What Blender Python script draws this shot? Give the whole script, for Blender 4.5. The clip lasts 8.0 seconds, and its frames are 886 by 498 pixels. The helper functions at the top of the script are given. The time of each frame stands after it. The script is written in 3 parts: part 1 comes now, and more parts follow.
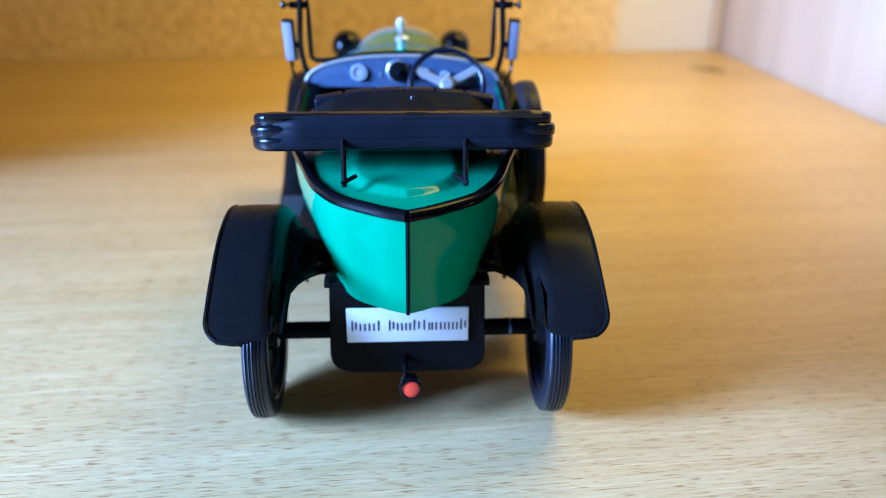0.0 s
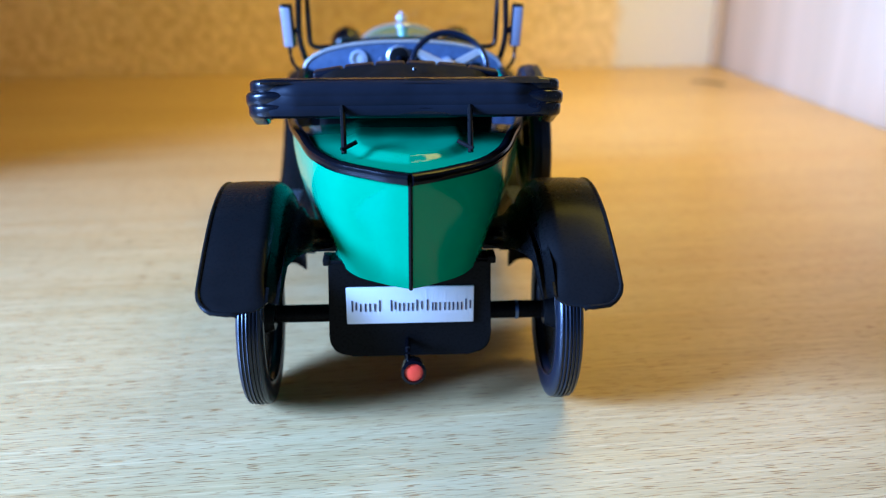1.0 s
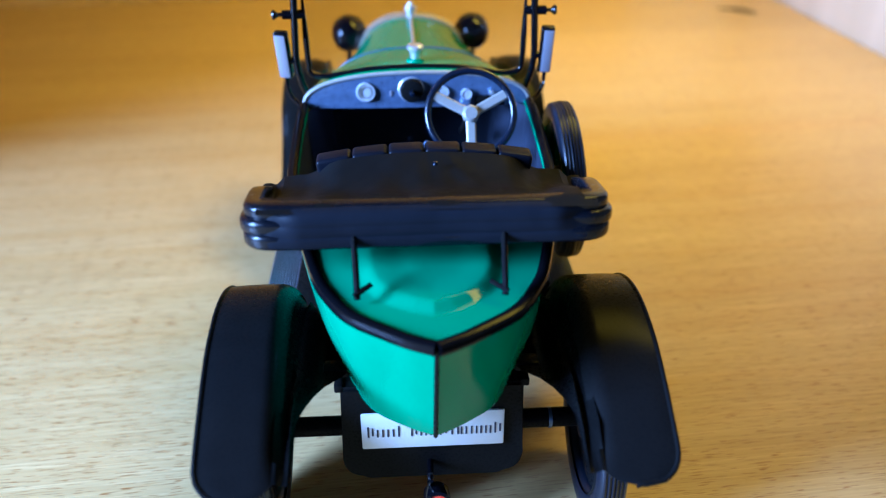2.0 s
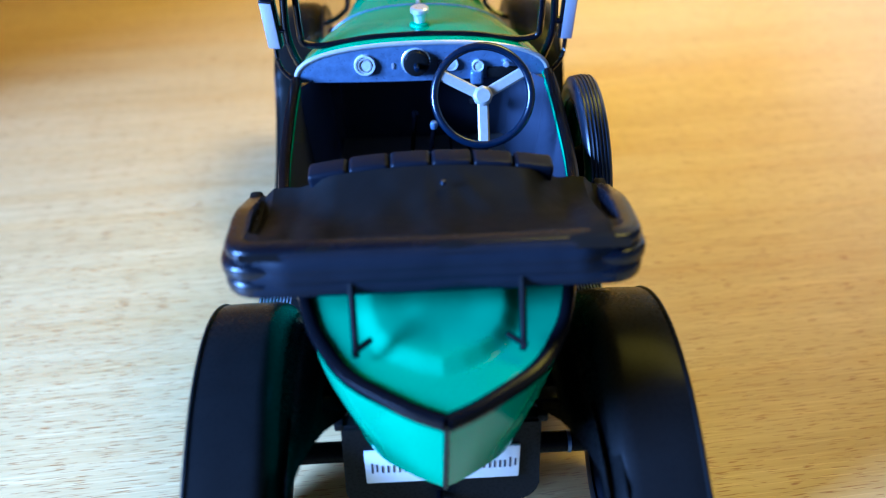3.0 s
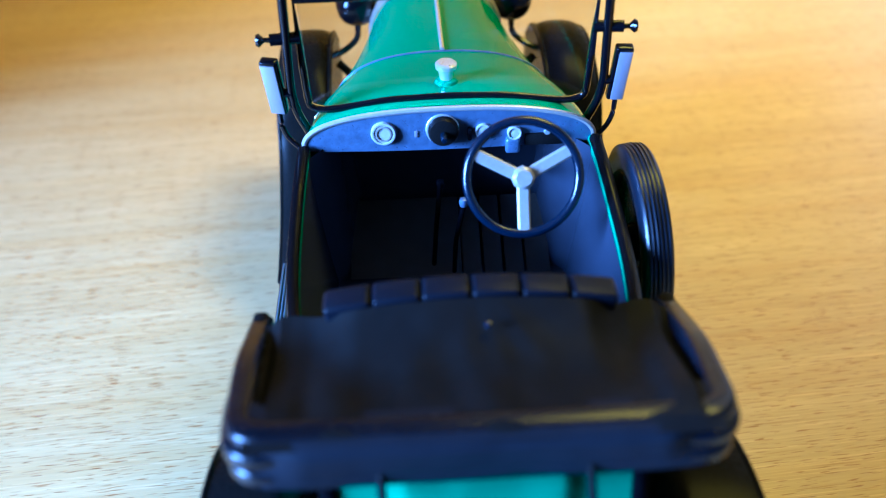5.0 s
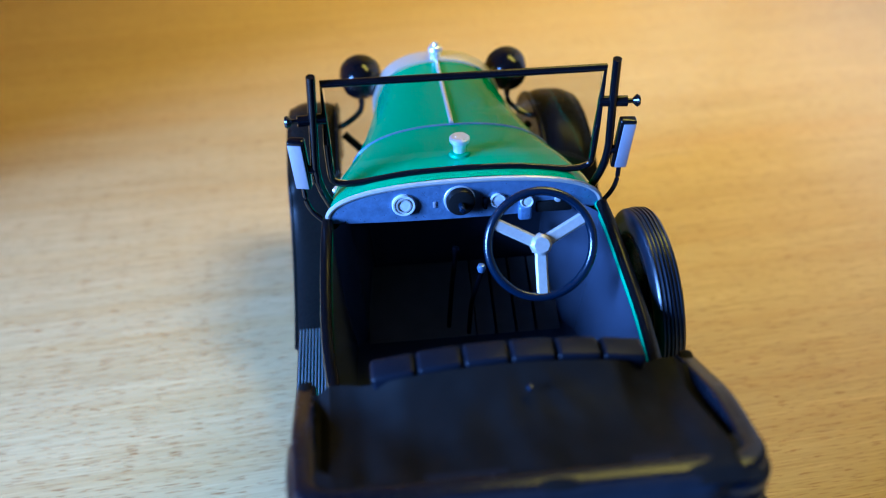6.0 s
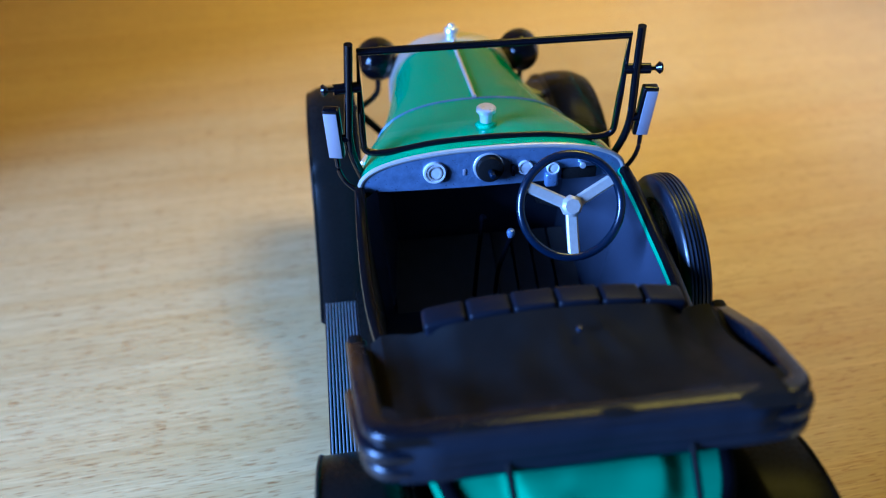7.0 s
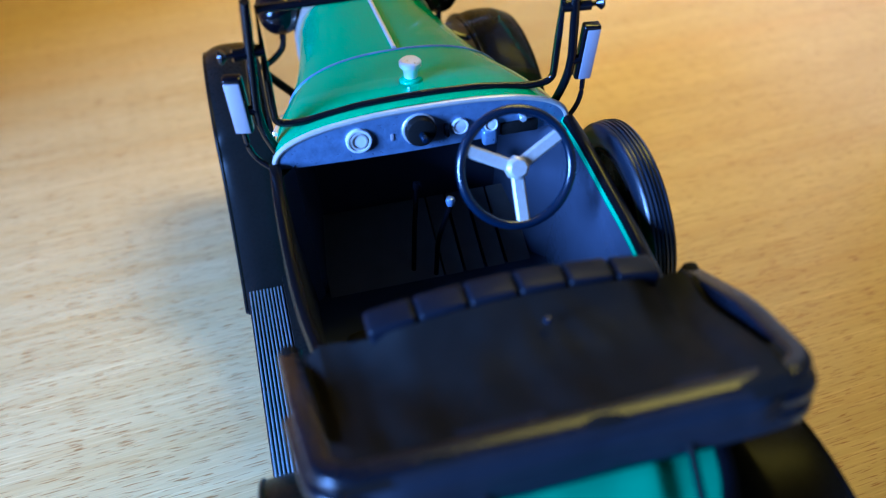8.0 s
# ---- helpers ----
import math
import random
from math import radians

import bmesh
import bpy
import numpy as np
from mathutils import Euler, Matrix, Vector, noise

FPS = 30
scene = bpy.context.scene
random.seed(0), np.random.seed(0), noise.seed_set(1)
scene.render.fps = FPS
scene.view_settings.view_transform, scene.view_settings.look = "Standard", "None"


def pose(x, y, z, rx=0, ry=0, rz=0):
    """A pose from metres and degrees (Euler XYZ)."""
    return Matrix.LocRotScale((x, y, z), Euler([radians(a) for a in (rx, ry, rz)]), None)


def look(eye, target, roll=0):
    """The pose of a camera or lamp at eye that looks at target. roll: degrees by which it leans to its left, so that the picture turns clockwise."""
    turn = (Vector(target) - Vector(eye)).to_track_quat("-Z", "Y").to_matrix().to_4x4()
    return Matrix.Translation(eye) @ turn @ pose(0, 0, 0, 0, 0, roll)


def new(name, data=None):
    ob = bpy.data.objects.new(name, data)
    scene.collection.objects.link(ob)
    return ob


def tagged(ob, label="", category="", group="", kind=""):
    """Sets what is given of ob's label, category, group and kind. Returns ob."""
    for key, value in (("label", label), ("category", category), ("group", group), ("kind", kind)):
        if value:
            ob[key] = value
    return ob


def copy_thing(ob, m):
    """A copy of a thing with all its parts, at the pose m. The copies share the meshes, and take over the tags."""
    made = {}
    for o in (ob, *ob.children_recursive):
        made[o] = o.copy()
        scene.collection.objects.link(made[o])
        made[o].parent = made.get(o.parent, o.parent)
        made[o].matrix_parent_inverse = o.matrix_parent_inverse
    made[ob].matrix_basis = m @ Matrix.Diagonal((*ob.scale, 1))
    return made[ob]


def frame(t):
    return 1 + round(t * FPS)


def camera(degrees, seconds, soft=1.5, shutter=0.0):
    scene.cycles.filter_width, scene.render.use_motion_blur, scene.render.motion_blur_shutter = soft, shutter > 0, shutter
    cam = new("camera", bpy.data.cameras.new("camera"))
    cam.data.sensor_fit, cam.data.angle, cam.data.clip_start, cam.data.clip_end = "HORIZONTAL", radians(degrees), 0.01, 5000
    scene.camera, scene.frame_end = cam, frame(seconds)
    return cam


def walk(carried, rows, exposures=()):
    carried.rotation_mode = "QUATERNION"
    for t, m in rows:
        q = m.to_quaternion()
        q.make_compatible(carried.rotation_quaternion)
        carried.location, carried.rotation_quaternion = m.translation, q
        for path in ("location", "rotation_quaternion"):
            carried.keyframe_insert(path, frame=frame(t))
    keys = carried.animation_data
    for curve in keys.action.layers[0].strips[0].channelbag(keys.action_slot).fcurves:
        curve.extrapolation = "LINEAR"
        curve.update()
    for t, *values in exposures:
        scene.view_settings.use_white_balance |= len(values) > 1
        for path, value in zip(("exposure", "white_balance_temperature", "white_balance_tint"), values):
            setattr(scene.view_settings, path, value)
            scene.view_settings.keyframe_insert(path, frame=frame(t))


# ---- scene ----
# The car is a 1:18 model: its numbers are those of the full-size car, in metres, laid out by S.
S = 1 / 18
cam = camera(54.6, 8.0, soft=1.1)
PATH = [
    (0, (-0.0312, -3.0106, 2.0557), (0.0742, -1.1788, 1.2599), 0.41),
    (0.2, (-0.0227, -3.0036, 1.9705), (0.0816, -1.1702, 1.1783), 0.53),
    (0.5, (-0.0485, -3.0235, 1.8865), (0.0560, -1.1807, 1.1163), 0.34),
    (0.7, (-0.0786, -3.0299, 1.8967), (0.0453, -1.1775, 1.1529), 0.51),
    (1, (-0.0458, -2.9670, 1.7947), (0.0631, -1.1044, 1.0743), 0.14),
    (1.2, (-0.0519, -2.8183, 1.8463), (0.0523, -0.9968, 1.0269), 0.04),
    (1.5, (-0.0500, -2.5763, 2.0552), (0.0488, -0.7917, 1.1577), -0.38),
    (1.7, (-0.0633, -2.4000, 2.2094), (0.0386, -0.6367, 1.2712), 0.05),
    (2, (-0.0865, -2.2157, 2.4065), (0.0126, -0.4857, 1.4079), -0.27),
    (2.1, (-0.0928, -2.1413, 2.4108), (0.0117, -0.4350, 1.3726), 0.19),
    (2.2, (-0.0560, -2.0882, 2.4438), (0.0325, -0.4018, 1.3723), -0.52),
    (3.3, (-0.0581, -1.5454, 2.6292), (0.0099, 0.0158, 1.3810), -1.06),
    (3.5, (-0.0978, -1.3970, 2.6504), (-0.0263, 0.1545, 1.3903), -1.07),
    (3.7, (-0.0823, -1.2006, 2.6327), (-0.0209, 0.3476, 1.3681), -1.21),
    (4, (-0.0790, -1.1276, 2.6586), (-0.0172, 0.4106, 1.3818), -1.22),
    (4.2, (-0.1018, -1.0882, 2.6069), (-0.0356, 0.4408, 1.3193), -1.04),
    (4.5, (-0.1151, -1.0862, 2.5967), (-0.0504, 0.4159, 1.2778), -1.11),
    (4.7, (-0.1315, -1.0802, 2.5962), (-0.0645, 0.4289, 1.2855), -0.94),
    (5, (-0.1271, -1.0746, 2.6995), (-0.0620, 0.4444, 1.4001), -1.22),
    (5.2, (-0.1985, -1.0551, 2.8123), (-0.1119, 0.4639, 1.5142), -0.99),
    (6.3, (-0.3507, -1.1803, 2.8377), (-0.1832, 0.4172, 1.6461), -1.16),
    (6.5, (-0.3953, -1.2044, 2.8324), (-0.2192, 0.3901, 1.6380), -1.05),
    (6.7, (-0.4591, -1.2411, 2.7464), (-0.2656, 0.3640, 1.5691), -0.62),
    (7, (-0.5344, -1.2806, 2.7539), (-0.3229, 0.3155, 1.5674), -0.68),
    (7.2, (-0.5741, -1.2586, 2.7303), (-0.3385, 0.3487, 1.5637), -0.96),
    (7.5, (-0.5584, -1.1793, 2.6850), (-0.2785, 0.4161, 1.5118), -0.46),
    (7.8, (-0.5039, -0.9991, 2.6432), (-0.1567, 0.5322, 1.4044), -1.44),
    (8, (-0.5203, -0.9310, 2.6549), (-0.1526, 0.5371, 1.3475), -1.77),
]
walk(cam, [(t, look(Vector(eye) * S, Vector(target) * S, roll)) for t, eye, target, roll in PATH],
     exposures=[(0.0, 0.0, 5400, 8), (1.0, -0.06, 5500, 8), (1.5, -0.2, 5550, 7), (2.2, 0.03, 5700, 5), (3.3, 0.24, 4800, 5),
                (4.2, 0.27, 4850, 5), (5.0, 0.26, 4700, 5), (6.5, -0.33, 4950, 6), (7.5, -0.36, 5050, 7), (8.0, -0.1, 4900, 7)])
cam.data.dof.use_dof, cam.data.dof.focus_distance, cam.data.dof.aperture_fstop = True, 3.0 * S, 13.0

# ---- world and light ----
TURN = 4.0                                   # the shelf stands a little askew to the car
ROOM = pose(0, 0, 0, 0, 0, TURN)
world = bpy.data.worlds.new("world")
scene.world = world
world.use_nodes = True
sky = world.node_tree.nodes.new("ShaderNodeTexSky")
sky.sky_type, sky.sun_disc = "NISHITA", False
sky.sun_elevation, sky.sun_rotation = radians(35), radians(200)
back = world.node_tree.nodes["Background"]
back.inputs["Strength"].default_value = 0.1
world.node_tree.links.new(sky.outputs[0], back.inputs["Color"])

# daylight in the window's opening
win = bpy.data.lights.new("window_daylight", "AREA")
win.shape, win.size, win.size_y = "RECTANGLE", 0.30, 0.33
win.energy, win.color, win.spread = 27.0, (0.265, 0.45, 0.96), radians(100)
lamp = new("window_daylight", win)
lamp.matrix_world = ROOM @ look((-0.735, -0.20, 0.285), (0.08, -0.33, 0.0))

# added warm fill for bounced light, unseen, high up between the side boards
warm = bpy.data.lights.new("warm_fill", "AREA")
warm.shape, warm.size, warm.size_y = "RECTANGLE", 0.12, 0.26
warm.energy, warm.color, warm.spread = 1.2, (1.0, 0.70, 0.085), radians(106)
lamp = new("warm_fill", warm)
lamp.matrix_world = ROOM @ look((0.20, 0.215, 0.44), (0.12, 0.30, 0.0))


# ---- materials ----
def shader(name, color, rough=0.5, metal=0.0, spread=0.06, size=0.004, bump=0.0, bump_size=0.001, coat=0.0, spec=0.5, rough_spread=0.08):
    m = bpy.data.materials.new(name)
    m.use_nodes = True
    n, l = m.node_tree.nodes, m.node_tree.links
    p = n["Principled BSDF"]
    co = n.new("ShaderNodeTexCoord")
    big = n.new("ShaderNodeTexNoise")
    big.inputs["Scale"].default_value, big.inputs["Detail"].default_value = 1 / size, 5
    l.new(co.outputs["Object"], big.inputs["Vector"])
    mix = n.new("ShaderNodeMix")
    mix.data_type = "RGBA"
    mix.inputs[6].default_value = (*[c * (1 - spread) for c in color], 1)
    mix.inputs[7].default_value = (*[min(1, c * (1 + spread)) for c in color], 1)
    l.new(big.outputs["Fac"], mix.inputs[0])
    l.new(mix.outputs[2], p.inputs["Base Color"])
    fine = n.new("ShaderNodeTexNoise")
    fine.inputs["Scale"].default_value, fine.inputs["Detail"].default_value = 1 / bump_size, 3
    l.new(co.outputs["Object"], fine.inputs["Vector"])
    mr = n.new("ShaderNodeMapRange")
    mr.inputs["To Min"].default_value, mr.inputs["To Max"].default_value = max(0, rough - rough_spread), min(1, rough + rough_spread)
    l.new(fine.outputs["Fac"], mr.inputs["Value"])
    l.new(mr.outputs["Result"], p.inputs["Roughness"])
    p.inputs["Metallic"].default_value = metal
    p.inputs["Coat Weight"].default_value = coat
    p.inputs["Specular IOR Level"].default_value = spec
    if bump:
        b = n.new("ShaderNodeBump")
        b.inputs["Strength"].default_value, b.inputs["Distance"].default_value = bump, bump_size * 0.5
        l.new(fine.outputs["Fac"], b.inputs["Height"])
        l.new(b.outputs["Normal"], p.inputs["Normal"])
    return m


GREEN = shader("green_enamel", (0.001, 0.245, 0.105), 0.14, coat=0.0, spec=0.22, spread=0.04, bump=0.012, bump_size=0.0008, rough_spread=0.03)
BLACK = shader("black_plastic", (0.0072, 0.0070, 0.0070), 0.28, spec=0.04, rough_spread=0.05, spread=0.2, bump=0.02, bump_size=0.0006)
GLOSS = shader("gloss_black", (0.0025, 0.0025, 0.004), 0.16, spec=0.3, spread=0.2, bump=0.03, bump_size=0.0008)
ROLL = shader("seat_leatherette", (0.005, 0.006, 0.010), 0.38, spec=0.10, spread=0.2)
INNER = shader("cockpit_black", (0.030, 0.036, 0.055), 0.24, spec=0.35, spread=0.12, rough_spread=0.02)
DARK = shader("cockpit_floor_black", (0.075, 0.071, 0.070), 0.45, spec=0.2, spread=0.2)
FABRIC = shader("roof_leatherette", (0.0068, 0.0067, 0.0067), 0.50, spec=0.04, spread=0.3, size=0.006, bump=0.05, bump_size=0.0016, rough_spread=0.1)
EDGE = shader("roof_edge_leatherette", (0.0030, 0.0040, 0.0070), 0.25, spec=0.32, spread=0.3, bump=0.012, bump_size=0.0012)
PIPING = shader("rim_piping_black", (0.003, 0.003, 0.004), 0.18, spec=0.12, spread=0.2)
WRAP = shader("roof_wrap_leatherette", (0.0095, 0.0110, 0.0155), 0.42, spec=0.05, spread=0.3, bump=0.012, bump_size=0.0012)
GRIP = shader("steering_rim_plastic", (0.002, 0.006, 0.016), 0.24, spec=0.7, spread=0.2)
RUBBER = shader("tyre_rubber", (0.0042, 0.0065, 0.0125), 0.34, spec=0.50, spread=0.3, bump=0.07, bump_size=0.0004)
RIBBED = shader("grey_rib_plastic", (0.17, 0.19, 0.22), 0.35, metal=0.3, spread=0.1)
SILVER = shader("silver_paint", (0.15, 0.21, 0.34), 0.32, metal=0.5, spread=0.4, size=0.0018, bump=0.2, bump_size=0.0006, rough_spread=0.14)
CHROME = shader("bright_metal", (0.80, 0.82, 0.86), 0.30, metal=0.75, spread=0.05)
NICKEL = shader("pale_nickel", (0.62, 0.55, 0.45), 0.38, metal=0.6, spread=0.06)
DIAL = shader("pale_dial", (0.46, 0.46, 0.48), 0.4, spread=0.15, size=0.0008)
FACE = shader("dial_face", (0.34, 0.32, 0.29), 0.4, metal=0.2, spread=0.15, size=0.0008)
PALE = shader("pale_mirror_face", (0.29, 0.28, 0.32), 0.35, metal=0.3, spread=0.05)
WHITE = shader("plate_white", (0.80, 0.80, 0.79), 0.5, spread=0.02)
INK = shader("plate_ink", (0.03, 0.03, 0.05), 0.6)
RED = shader("red_lens", (0.85, 0.06, 0.025), 0.3, coat=0.3, spread=0.08, size=0.002)
CREAM = shader("room_grey", (0.10, 0.14, 0.22), 0.8, spread=0.05, size=0.3)
DARKWOOD = shader("room_dark_brown", (0.11, 0.07, 0.035), 0.7, spread=0.1, size=0.2)
CARPET = shader("room_floor", (0.34, 0.22, 0.12), 0.8, spread=0.1, size=0.2)


def glass():
    m = bpy.data.materials.new("clear_plastic")
    m.use_nodes = True
    p = m.node_tree.nodes["Principled BSDF"]
    p.inputs["Transmission Weight"].default_value, p.inputs["Roughness"].default_value = 1.0, 0.02
    p.inputs["IOR"].default_value = 1.35
    return m


CLEAR = glass()


def plaster():
    m = bpy.data.materials.new("ochre_plaster")
    m.use_nodes = True
    n, l = m.node_tree.nodes, m.node_tree.links
    p = n["Principled BSDF"]
    co = n.new("ShaderNodeTexCoord")
    a, b = n.new("ShaderNodeTexNoise"), n.new("ShaderNodeTexNoise")
    a.inputs["Scale"].default_value, a.inputs["Detail"].default_value = 9, 4
    b.inputs["Scale"].default_value, b.inputs["Detail"].default_value = 160, 4
    for t in (a, b):
        l.new(co.outputs["Object"], t.inputs["Vector"])
    mix = n.new("ShaderNodeMix")
    mix.data_type = "RGBA"
    mix.inputs[6].default_value, mix.inputs[7].default_value = (0.64, 0.45, 0.18, 1), (0.92, 0.70, 0.34, 1)
    both = n.new("ShaderNodeMix")
    both.inputs[0].default_value = 0.65
    l.new(a.outputs["Fac"], both.inputs[2]), l.new(b.outputs["Fac"], both.inputs[3])
    wide = n.new("ShaderNodeMapRange")
    wide.inputs["From Min"].default_value, wide.inputs["From Max"].default_value = 0.36, 0.64
    l.new(both.outputs[0], wide.inputs["Value"])
    l.new(wide.outputs["Result"], mix.inputs[0])
    # paler colour towards the right corner, with a wavering edge
    sep = n.new("ShaderNodeSeparateXYZ")
    l.new(co.outputs["Object"], sep.inputs[0])
    wob = n.new("ShaderNodeMath")
    wob.operation = "MULTIPLY_ADD"
    wob.inputs[1].default_value = 0.012
    l.new(b.outputs["Fac"], wob.inputs[0]), l.new(sep.outputs["X"], wob.inputs[2])
    strip = n.new("ShaderNodeMapRange")
    strip.inputs["From Min"].default_value, strip.inputs["From Max"].default_value = 0.190, 0.197
    l.new(wob.outputs[0], strip.inputs["Value"])
    pale = n.new("ShaderNodeMix")
    pale.data_type = "RGBA"
    pale.inputs[7].default_value = (0.80, 0.74, 0.58, 1)
    l.new(strip.outputs["Result"], pale.inputs[0]), l.new(mix.outputs[2], pale.inputs[6])
    l.new(pale.outputs[2], p.inputs["Base Color"])
    p.inputs["Roughness"].default_value = 0.85
    bump = n.new("ShaderNodeBump")
    bump.inputs["Strength"].default_value, bump.inputs["Distance"].default_value = 0.7, 0.0025
    l.new(b.outputs["Fac"], bump.inputs["Height"])
    l.new(bump.outputs["Normal"], p.inputs["Normal"])
    return m


def beech():
    m = bpy.data.materials.new("beech_laminate")
    m.use_nodes = True
    n, l = m.node_tree.nodes, m.node_tree.links
    p = n["Principled BSDF"]
    co = n.new("ShaderNodeTexCoord")

    def stretched(sx, sy, detail, rough=0.5, distort=0.0):
        mp = n.new("ShaderNodeMapping")
        mp.inputs["Scale"].default_value = (sx, sy, 1)
        l.new(co.outputs["Object"], mp.inputs["Vector"])
        t = n.new("ShaderNodeTexNoise")
        t.inputs["Scale"].default_value, t.inputs["Detail"].default_value = 1, detail
        t.inputs["Roughness"].default_value, t.inputs["Distortion"].default_value = rough, distort
        l.new(mp.outputs[0], t.inputs["Vector"])
        return t.outputs["Fac"]

    def ramp(fac, lo, hi, c0, c1):
        r = n.new("ShaderNodeValToRGB")
        r.color_ramp.elements[0].position, r.color_ramp.elements[1].position = lo, hi
        r.color_ramp.elements[0].color, r.color_ramp.elements[1].color = (*c0, 1), (*c1, 1)
        l.new(fac, r.inputs[0])
        return r.outputs[0]

    def times(a, b, amount=1.0):
        x = n.new("ShaderNodeMix")
        x.data_type, x.blend_type = "RGBA", "MULTIPLY"
        x.inputs[0].default_value = amount
        l.new(a, x.inputs[6]), l.new(b, x.inputs[7])
        return x.outputs[2]

    broad = ramp(stretched(2.2, 26, 4, 0.55, 0.6), 0.35, 0.68, (0.610, 0.428, 0.185), (0.680, 0.482, 0.218))
    lines = ramp(stretched(1.1, 130, 2, 0.5, 0.5), 0.52, 0.68, (1, 1, 1), (0.975, 0.925, 0.85))
    streaks = ramp(stretched(34, 1900, 2, 0.5), 0.40, 0.60, (0.93, 0.91, 0.89), (1, 1, 1))
    bands = ramp(stretched(1.6, 75, 3, 0.5, 0.4), 0.34, 0.66, (0.940, 0.900, 0.845), (1.0, 1.0, 1.0))
    fibre = ramp(stretched(18, 520, 3), 0.3, 0.7, (0.90, 0.87, 0.84), (1, 1, 1))
    pores = stretched(200, 3200, 1.0, 0.4)
    rays = ramp(pores, 0.625, 0.675, (1, 1, 1), (0.62, 0.44, 0.32))
    rays2 = ramp(stretched(90, 2100, 1.0, 0.4, 0.2), 0.655, 0.71, (1, 1, 1), (0.84, 0.74, 0.64))
    # glints along the grain, put into the colour as pale streaks
    shine = ramp(stretched(42, 2600, 1.0, 0.4, 0.1), 0.60, 0.68, (1, 1, 1), (1.16, 1.20, 1.28))
    col = times(times(times(times(times(times(times(broad, bands), lines), fibre), streaks), rays), rays2), shine)
    l.new(col, p.inputs["Base Color"])
    p.inputs["Roughness"].default_value = 0.34
    p.inputs["Specular IOR Level"].default_value = 0.5
    bump = n.new("ShaderNodeBump")
    bump.inputs["Strength"].default_value, bump.inputs["Distance"].default_value = 0.15, 0.0001
    l.new(stretched(60, 900, 2), bump.inputs["Height"])
    dents = n.new("ShaderNodeMapRange")
    dents.inputs["From Min"].default_value, dents.inputs["From Max"].default_value = 0.60, 0.70
    dents.inputs["To Min"].default_value, dents.inputs["To Max"].default_value = 1.0, 0.0
    l.new(pores, dents.inputs["Value"])
    pits = n.new("ShaderNodeBump")
    pits.inputs["Strength"].default_value, pits.inputs["Distance"].default_value = 0.5, 0.00012
    l.new(dents.outputs["Result"], pits.inputs["Height"]), l.new(bump.outputs["Normal"], pits.inputs["Normal"])
    l.new(pits.outputs["Normal"], p.inputs["Normal"])
    return m


def board_white():
    m = shader("white_board", (0.62, 0.48, 0.32), 0.45, spread=0.03, size=0.06, bump=0.04, bump_size=0.002)
    n, l = m.node_tree.nodes, m.node_tree.links
    co = n.new("ShaderNodeTexCoord")
    mp = n.new("ShaderNodeMapping")
    mp.inputs["Scale"].default_value = (1, 38, 1.2)
    t = n.new("ShaderNodeTexNoise")
    t.inputs["Scale"].default_value, t.inputs["Detail"].default_value = 1, 3
    l.new(co.outputs["Object"], mp.inputs["Vector"])
    l.new(mp.outputs[0], t.inputs["Vector"])
    r = n.new("ShaderNodeValToRGB")
    r.color_ramp.elements[0].position, r.color_ramp.elements[1].position = 0.35, 0.65
    r.color_ramp.elements[0].color, r.color_ramp.elements[1].color = (0.62, 0.47, 0.28, 1), (0.73, 0.56, 0.35, 1)
    l.new(t.outputs["Fac"], r.inputs[0])
    l.new(r.outputs[0], n["Principled BSDF"].inputs["Base Color"])
    return m


PLASTER, BEECH, PANEL = plaster(), beech(), board_white()


# ---- mesh helpers ----
def part(name, bm, material, parent=None, label="", at=None, flat=False, k=S):
    """One mesh object out of a bmesh, laid out by k; at: its pose, in the full-size numbers."""
    bmesh.ops.recalc_face_normals(bm, faces=bm.faces)
    for v in bm.verts:
        v.co *= k
    me = bpy.data.meshes.new(name)
    bm.to_mesh(me)
    bm.free()
    if not flat:
        me.polygons.foreach_set("use_smooth", [True] * len(me.polygons))
        me.set_sharp_from_angle(angle=radians(38))
    me.materials.append(material)
    ob = new(name, me)
    if at is not None:
        m = at.copy()
        m.translation *= k
        ob.matrix_basis = m
    if parent is not None:
        ob.parent = parent
    if label:
        ob["label"] = label
    return ob


def grid(rows, close_u=False, close_v=False, caps=False, bm=None):
    """Faces between rows of points."""
    bm = bm or bmesh.new()
    vs = [[bm.verts.new(p) for p in r] for r in rows]
    nu, nv = len(vs), len(vs[0])
    for i in range(nu if close_u else nu - 1):
        for j in range(nv if close_v else nv - 1):
            q = [vs[i][j], vs[(i + 1) % nu][j], vs[(i + 1) % nu][(j + 1) % nv], vs[i][(j + 1) % nv]]
            bm.faces.new(q)
    if caps:
        bm.faces.new(vs[0]), bm.faces.new(vs[-1])
    return bm


def tidy(bm, d=1e-5):
    bmesh.ops.remove_doubles(bm, verts=bm.verts, dist=d)
    return bm


def sweep(path, prof, closed=False, up=(0, 0, 1), bm=None):
    """A closed 2D profile (sideways, upwards) drawn along a path."""
    pts = [Vector(p) for p in path]
    n, rows = len(pts), []
    for i, p in enumerate(pts):
        a, b = (pts[i - 1], pts[(i + 1) % n]) if closed else (pts[max(0, i - 1)], pts[min(n - 1, i + 1)])
        ahead = (b - a).normalized()
        u = Vector(up)
        if abs(ahead.dot(u)) > 0.98:
            u = Vector((0, 1, 0)) if abs(ahead.y) < 0.9 else Vector((1, 0, 0))
        side = ahead.cross(u).normalized()
        top = side.cross(ahead)
        rows.append([p + side * x + top * y for x, y in prof])
    return grid(rows, close_u=closed, close_v=True, caps=not closed, bm=bm)


